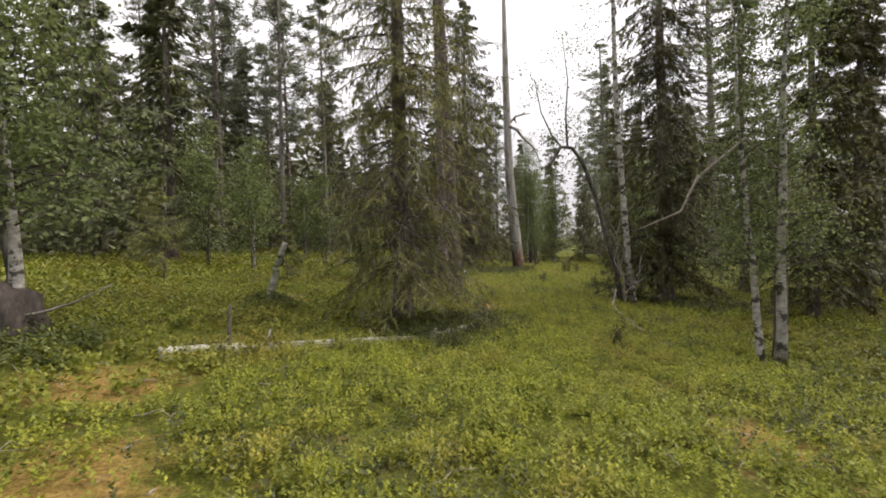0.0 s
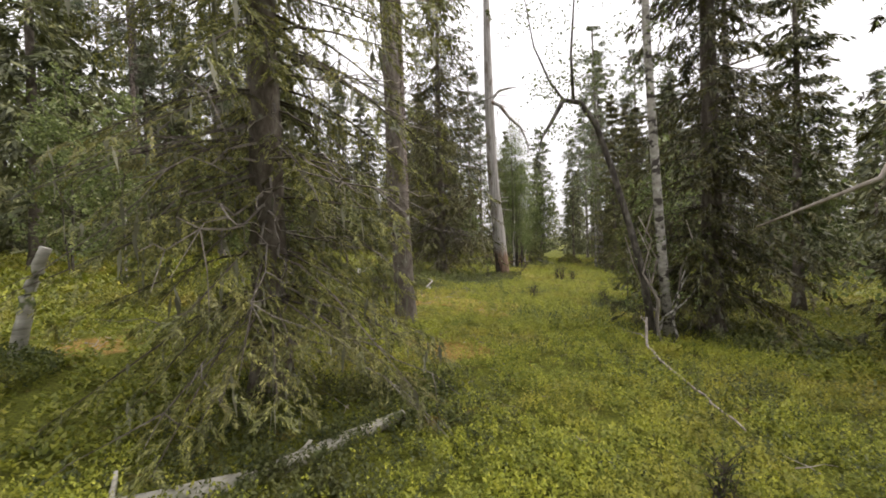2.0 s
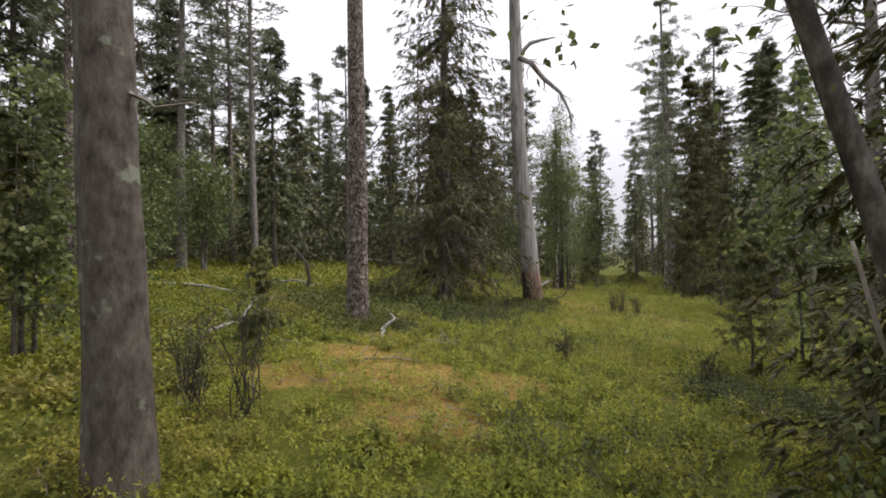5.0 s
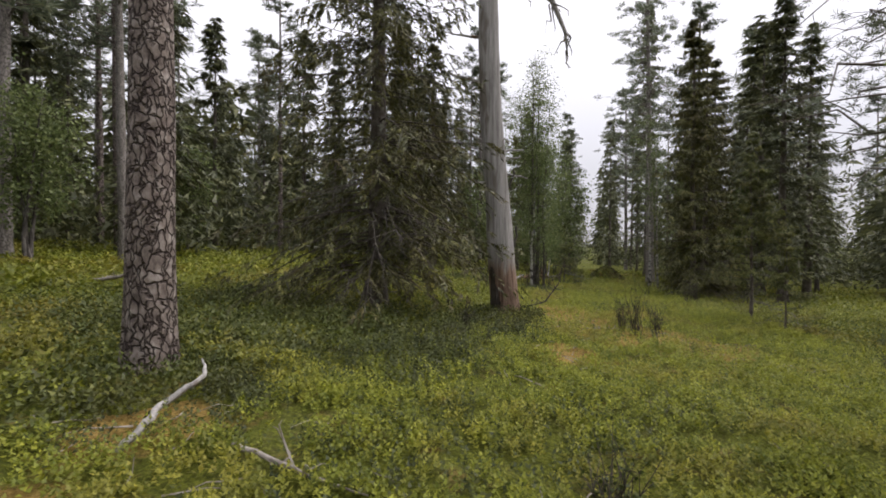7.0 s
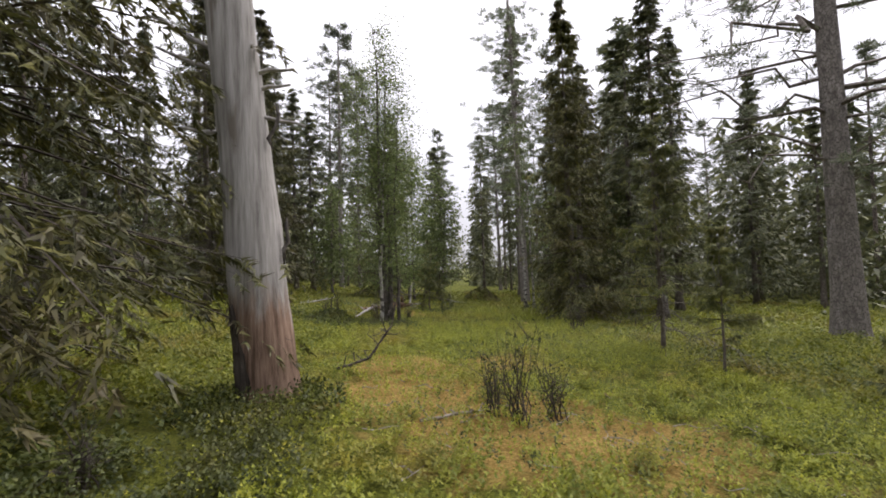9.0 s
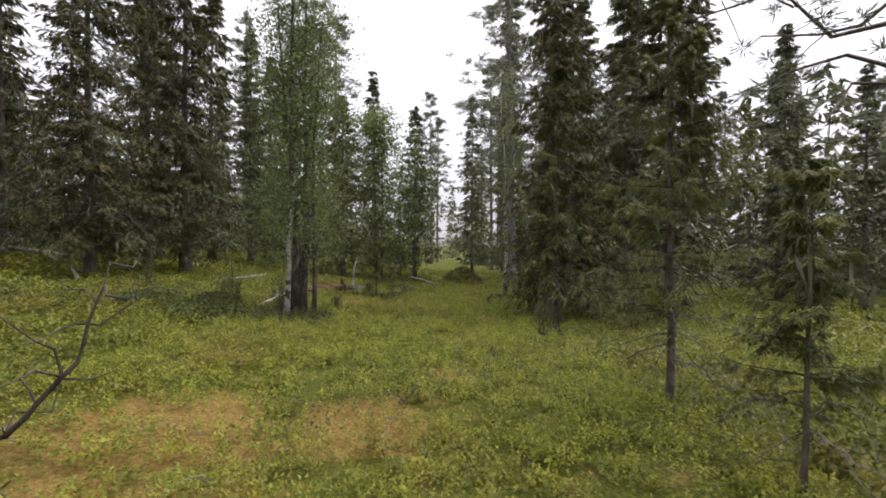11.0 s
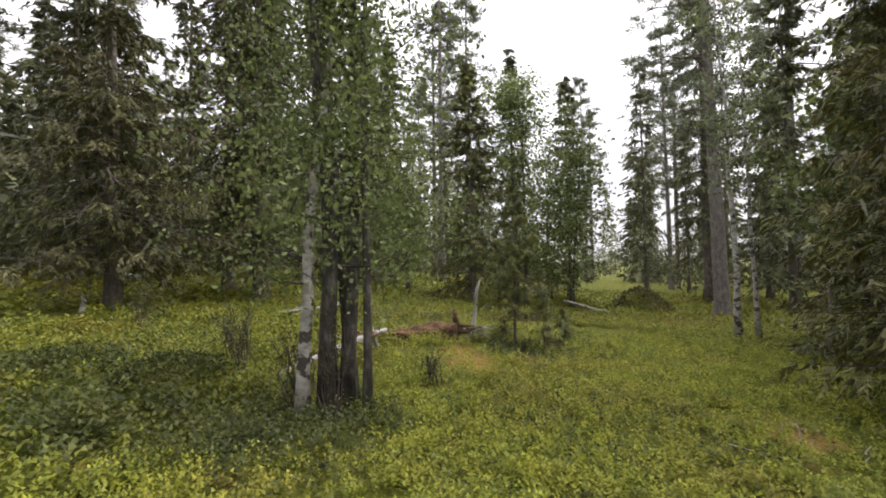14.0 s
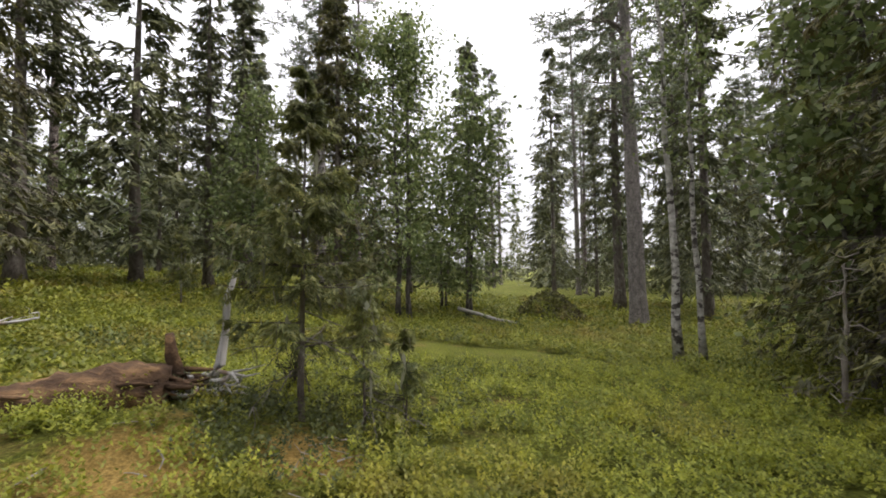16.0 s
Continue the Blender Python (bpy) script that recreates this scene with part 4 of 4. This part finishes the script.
def hummock(x, y, r, h, seed, label, mat, n, name="hummock"):
    """A low heap grown over with heath."""
    rng = np.random.default_rng(seed)
    t = root(name, x, y, label, name.replace("_", " "))
    vs, fs = [(0, 0, h)], []
    for i in range(1, 7):
        for j in range(18):
            a = j * 2 * math.pi / 18
            rr = r * i / 6 * (1 + 0.08 * rng.normal())
            vs.append((rr * math.cos(a), rr * math.sin(a), h * math.cos(i / 6 * math.pi / 2) ** 1.2 - 0.16 * (i == 6) + 0.03 * rng.normal() * h))
    fs = [(0, 1 + j, 1 + (j + 1) % 18) for j in range(18)]
    for i in range(5):
        fs += [(1 + i * 18 + j, 1 + (i + 1) * 18 + j, 1 + (i + 1) * 18 + (j + 1) % 18, 1 + i * 18 + (j + 1) % 18) for j in range(18)]
    link_mesh("mound", vs, fs, MOSS, t, smooth=True)
    a, q = rng.random(n) * 6.28, np.sqrt(rng.random(n))
    p = np.c_[q * r * np.cos(a), q * r * np.sin(a), h * np.cos(q * math.pi / 2) ** 1.2 + rng.uniform(-0.02, 0.14, n)]
    d = rng.normal(size=(n, 3)) + [0, 0, 0.5]
    size = 0.1 if h > 0.5 else 0.042
    blades("foliage", p, d, np.cross(d, rng.normal(size=(n, 3))), size, size * 0.55, mat, t)


hummock(11.5, 45.0, 1.25, 0.85, 85, "low green bush mound at the end of the clearing", NEEDLE, 2600)
hummock(3.0, 29.7, 0.5, 0.1, 86, "dark heather hummock near the birch", DARK_SHRUB, 2200)
hummock(1.6, 29.9, 0.6, 0.12, 87, "dark heather hummock in the bilberry", DARK_SHRUB, 2200)
# dark heather at two trunk feet; its colour also stands in for shade
hummock(2.9, 21.5, 0.75, 0.07, 88, "heather tussock, darkened as shade, round the dead pine's foot", DARK_SHRUB, 2600)
hummock(-0.5, 16.6, 0.8, 0.07, 89, "heather tussock, darkened as shade, round the pine's foot", DARK_SHRUB, 2600)
hummock(-3.15, 7.5, 0.5, 0.18, 90, "dark bilberry tussock at the broken stem", DARK_SHRUB, 2200)

# ---------------------------------------------------------------- the forest round about
protos = {}
for k, (H, R, droop, power) in enumerate([(14, 1.5, 0.5, 0.7), (12, 1.9, 0.45, 0.75), (16, 1.5, 0.55, 0.6), (10, 1.6, 0.35, 0.8)]):
    rng = np.random.default_rng(200 + k)
    t = root("spruce_tree", 0, -300 - 10 * k, "dark spruce of the forest with dense drooping boughs", "spruce tree", "spruces of the forest")
    p, rad = trunk_line(rng, H, 0.012 * H, n=9)
    tubes("trunk", [(p, rad)], SPRUCE_BARK, t, 8, 0.05, rng)
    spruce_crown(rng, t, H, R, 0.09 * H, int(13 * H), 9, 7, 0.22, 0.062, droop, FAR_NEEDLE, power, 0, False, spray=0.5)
    protos.setdefault("spruce", []).append((t, H))
for k, (H, z0) in enumerate([(17, 7), (15, 5), (19, 9)]):
    t = pine(0, -400 - 10 * k, H, 0.15, z0, 1.7, 220 + k, "tall slender pine of the forest with an open crown", GREY_BARK if k else PINE_BARK, (0.01, 0), 46, 22, 0.22, 0.05, "pines of the forest")
    protos.setdefault("pine", []).append((t, H))
for k, H in enumerate([7.0, 6.0, 8.0]):
    t = birch(0, -500 - 10 * k, [(0, 0, 0.2, 0.1, H, 0.05, DARK_BIRCH if k else BIRCH_BARK), (0.15, 0.1, 0.5, 0.3, H * 0.8, 0.04, DARK_BIRCH)], 230 + k, "slim green birch among the spruces", 50, 36, 0.13, 1.25, group="birches of the forest", limb_low=0.15)
    protos.setdefault("birch", []).append((t, H))

placed = []


def plant(kind, x, y, H, rng, wide=1.0):
    t, h0 = protos[kind][rng.integers(0, len(protos[kind]))]
    s = H / h0
    m = Matrix.Translation((x, y, float(ground_z(x, y)))) @ Matrix.Rotation(rng.random() * 6.28, 4, "Z") @ Matrix.Diagonal((s * wide, s * wide, s, 1))
    copy_thing(t, m)
    placed.append((x, y))


rng = np.random.default_rng(300)
for x, y, H, wide in [(-13.5, 27.8, 13, 1.3), (-15.3, 22.5, 14, 1.3), (-10.2, 15.4, 13, 1.2), (-15, 18, 12, 1.1), (-10, 33.5, 11, 1.1), (-5, 36.2, 10, 1), (0.3, 44.5, 12, 1.1), (-10.8, 40.2, 11, 0.9), (-18, 40.7, 12, 1),
                      (23, 36, 10, 1.2), (24, 33.5, 9, 1.2), (20.7, 38.4, 9, 1.1), (-1.2, 43.3, 13, 1.2), (1.2, 45.2, 11, 1.2), (18.5, 41, 12, 1.2), (14.2, 31.2, 12, 1.35), (15.6, 34.8, 13, 1.3), (-2.6, 41.0, 12, 1.3)]:
    plant("spruce", x, y, H, rng, wide)
for x, y, H, wide in [(15.6, 48.6, 21, 0.9), (8.9, 46, 10, 1), (13.8, 52, 13, 0.9), (17.5, 45.5, 14, 1), (19, 50, 15, 1), (11.6, 9.2, 12, 1.2), (13.3, 15.2, 13, 1.1), (9.4, 14.8, 12, 1.0), (-7, 43, 14, 1), (6.6, 50, 13, 1), (16.8, 33.5, 12, 1.2), (17.5, 38, 13, 1.2)]:
    plant("spruce", x, y, H, rng, wide)
for x, y, H in [(-12.8, 23, 17), (-11.3, 29.3, 17), (-11.5, 21.2, 16), (-9.4, 23.4, 17), (2.7, 50, 19), (4, 52, 17), (12.4, 62, 16), (14.3, 70, 16), (16.5, 56, 17), (-16, 30, 16), (18.5, 47, 20), (-5, 45, 18), (21, 44, 17)]:
    plant("pine", x, y, H, rng)
for x, y, H in [(-11.5, 24.2, 5.5), (-4.9, 16.6, 3.6), (-2.6, 12.7, 3), (8.5, 43, 8), (7.8, 44.5, 7), (9.9, 15.6, 5), (6.9, 16.5, 4.5), (15, 35, 6), (-6, 13, 4), (-8, 14, 5), (-9, 30, 5), (13.2, 35.2, 6.5), (2.5, 42.5, 6)]:
    plant("birch", x, y, H, rng, 1.1)
PATHLINE = np.array([(0.4, -0.2), (0.9, 2.7), (1.4, 5.6), (2.3, 9.4), (2.3, 13), (2.8, 15.3), (3.8, 17.2), (6.0, 20.7), (6.0, 23), (6.2, 25.9), (7.2, 29.8), (8.5, 37), (10, 45), (12, 60), (13.5, 75)])
dense = np.c_[[np.interp(np.linspace(0, 14, 120), np.arange(15), PATHLINE[:, j]) for j in range(2)]].T
tries = 0
while len(placed) < 205 and tries < 9000:
    tries += 1
    x, y = rng.uniform(-34, 42), rng.uniform(-16, 72)
    dp = np.hypot(dense[:, 0] - x, dense[:, 1] - y).min()
    need = 13.5 if y < 34 else (8.5 if y < 46 else 5)
    if y < -4:
        need = 7
    if dp < need or dp > 32 or min((math.hypot(a - x, b - y) for a, b in placed), default=9) < 1.8 + 0.02 * dp:
        continue
    u = rng.random()
    kind = "spruce" if u < 0.52 else ("pine" if u < 0.74 else "birch")
    H = {"spruce": rng.uniform(7, 15), "pine": rng.uniform(12, 18), "birch": rng.uniform(4.5, 8.5)}[kind]
    plant(kind, x, y, H, rng, rng.uniform(0.9, 1.25))
for group_of in protos.values():
    for t, h0 in group_of:
        for o in t.children_recursive:
            bpy.data.objects.remove(o)
        bpy.data.objects.remove(t)

# the woods beyond, a closed belt of spruces too far to count
rng = np.random.default_rng(310)
pp, dd, ll = [], [], []
count = 0
while count < 620:
    a, r = rng.uniform(0, 6.283), rng.uniform(24, 95) if count > 250 else rng.uniform(22, 48)
    x, y = 5 + r * math.cos(a), 20 + r * 1.15 * math.sin(a)
    dp = np.hypot(dense[:, 0] - x, dense[:, 1] - y).min()
    if dp < 19 and not (y > 62 and dp > 4):
        continue
    count += 1
    H, R, n = rng.uniform(6, 13) if r < 50 else rng.uniform(9, 17), rng.uniform(1.1, 2.0), 210
    u = rng.random(n) ** 1.1
    az = rng.random(n) * 6.283
    q = R * (1 - u) ** 0.8 * rng.uniform(0.15, 1.0, n)
    o = np.c_[np.cos(az), np.sin(az), np.zeros(n)]
    pp.append(np.array([x, y, float(ground_z(x, y))]) + o * q[:, None] + np.c_[np.zeros((n, 2)), u * H + 0.2])
    dd.append(o + np.array([0, 0, -0.55]) + rng.normal(size=(n, 3)) * 0.3)
    ll.append(rng.uniform(0.5, 1.1, n))
for k in range(2600):
    a, r = rng.uniform(0, 6.283), rng.uniform(14, 60)
    x, y = 5 + r * math.cos(a), 22 + r * 1.15 * math.sin(a)
    dp = np.hypot(dense[:, 0] - x, dense[:, 1] - y).min()
    if dp < 14.5 and not (y > 56 and dp > 3.5):
        continue
    n, H = 80, rng.uniform(1.5, 4.0)
    o = rng.normal(size=(n, 3)) * [0.8, 0.8, 0]
    pp.append(np.array([x, y, float(ground_z(x, y))]) + o + np.c_[np.zeros((n, 2)), rng.random(n) * H])
    dd.append(rng.normal(size=(n, 3)) + [0, 0, 0.2])
    ll.append(rng.uniform(0.22, 0.48, n))
pp, dd, ll = np.concatenate(pp), np.concatenate(dd), np.concatenate(ll)
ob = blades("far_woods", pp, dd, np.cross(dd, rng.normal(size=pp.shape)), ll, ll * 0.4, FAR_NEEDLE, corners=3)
tagged(ob, "dense dark spruce woods closing the view", "forest", kind="stuff")

# ---------------------------------------------------------------- bilberry and heath cover


def cover(name, density, lo, hi, leaves, size, height, mat, seed, label, heath=False, corners=4, tuft=9.0):
    """Upright leafy sprigs gathered in tufts, in the belt between two distances from the path."""
    rng = np.random.default_rng(seed)
    x0, x1, y0, y1 = (-16, 24, -1.5, 52) if hi > 6 else (-3.5, 11, 0.2, 36)
    area = (x1 - x0) * (y1 - y0)
    nt = int(area * tuft)
    cx, cy, ch = rng.uniform(x0, x1, nt), rng.uniform(y0, y1, nt), rng.uniform(0.55, 1.25, nt)
    n = int(area * density)
    k = rng.integers(0, nt, n)
    gap = 0.42 / tuft ** 0.5
    off = rng.normal(size=(n, 2)) * gap
    x, y = cx[k] + off[:, 0], cy[k] + off[:, 1]
    tall = ch[k] * (0.5 + 0.6 * np.exp(-(off ** 2).sum(1) / (1.6 * gap * gap)))
    d = np.full(n, 1e9)
    for a, b in dense[dense[:, 1] < 35]:
        d = np.minimum(d, np.hypot(x - a, y - b))
    # dark heath displaces bilberry, putting shade under the trees into leaf colour
    dark = heath_shade_at(x, y)
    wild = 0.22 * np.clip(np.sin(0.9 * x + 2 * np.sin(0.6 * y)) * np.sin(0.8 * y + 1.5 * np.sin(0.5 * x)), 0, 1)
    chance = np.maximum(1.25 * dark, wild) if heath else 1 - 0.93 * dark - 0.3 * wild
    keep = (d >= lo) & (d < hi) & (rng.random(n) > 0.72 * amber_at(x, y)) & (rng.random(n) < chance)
    x, y, tall = x[keep], y[keep], tall[keep]
    m = len(x)
    k = np.repeat(np.arange(m), leaves)
    f = np.tile(np.linspace(0.3, 1.0, leaves), m)
    lean = rng.normal(size=(m, 2)) * 0.3
    h = height * tall[k] * f
    turn = np.tile(np.arange(leaves) * 2.4, m) + rng.normal(size=m * leaves) * 0.5 + np.repeat(rng.random(m) * 6.28, leaves)
    out = np.c_[np.cos(turn), np.sin(turn), 0.2 + 0.95 * f * rng.uniform(0.2, 1.3, len(k))]
    p = np.c_[x[k] + lean[k, 0] * h, y[k] + lean[k, 1] * h, ground_z(x, y)[k] + h] + rng.normal(size=(len(k), 3)) * size * 0.25
    q = rng.uniform(0.7, 1.3, len(k)) * (1.1 - 0.35 * f)
    ob = blades(name, p, out, np.cross(out, [0, 0, 1.0]) + rng.normal(size=(len(k), 3)) * 0.35, size * q, size * (0.66 if corners == 4 else 0.85) * q, mat, corners=corners)
    tagged(ob, label, "undergrowth", kind="stuff")


BILBERRY, HEATHER = "low yellow-green bilberry shrubs covering the ground", "darker green heath shrubs between the bilberries, also painted shade under trees"
cover("bilberry_shrubs", 460, 0, 3.0, 8, 0.03, 0.17, SHRUB, 400, BILBERRY, corners=3, tuft=30.0)
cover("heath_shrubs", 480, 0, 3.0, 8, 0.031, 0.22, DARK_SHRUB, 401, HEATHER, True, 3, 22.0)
cover("bilberry_shrubs", 210, 3.0, 8.0, 6, 0.052, 0.18, SHRUB, 402, BILBERRY, corners=3, tuft=18.0)
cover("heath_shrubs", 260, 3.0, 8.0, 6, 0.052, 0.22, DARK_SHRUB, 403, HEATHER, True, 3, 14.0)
cover("bilberry_shrubs", 40, 8.0, 22, 5, 0.11, 0.22, SHRUB, 404, BILBERRY, corners=3, tuft=7.0)

# twigs and dead sticks shed over the moss
rng = np.random.default_rng(420)
lines = []
for k in range(420):
    if k % 3:
        ax, ay, ar = AMBER[rng.integers(0, len(AMBER))]
        x, y = ax + rng.normal() * ar, ay + rng.normal() * ar
    else:
        q = dense[rng.integers(0, 62)]
        x, y = q[0] + rng.normal() * 2.2, q[1] + rng.normal() * 2.0
    a, ln = rng.random() * 6.28, rng.uniform(0.08, 0.38)
    e = (x + math.cos(a) * ln, y + math.sin(a) * ln)
    g0, g1 = float(ground_z(x, y)), float(ground_z(*e))
    lines.append((bend(rng, (x, y, g0 + 0.03), (*e, g1 + rng.uniform(0.03, 0.09)), 4, 0.06), np.linspace(rng.uniform(0.003, 0.009), 0.002, 4)))
litter = tubes("twig_litter", lines, DEAD, None, 4)
tagged(litter, "small dead twigs scattered over the moss", "twigs", kind="stuff")
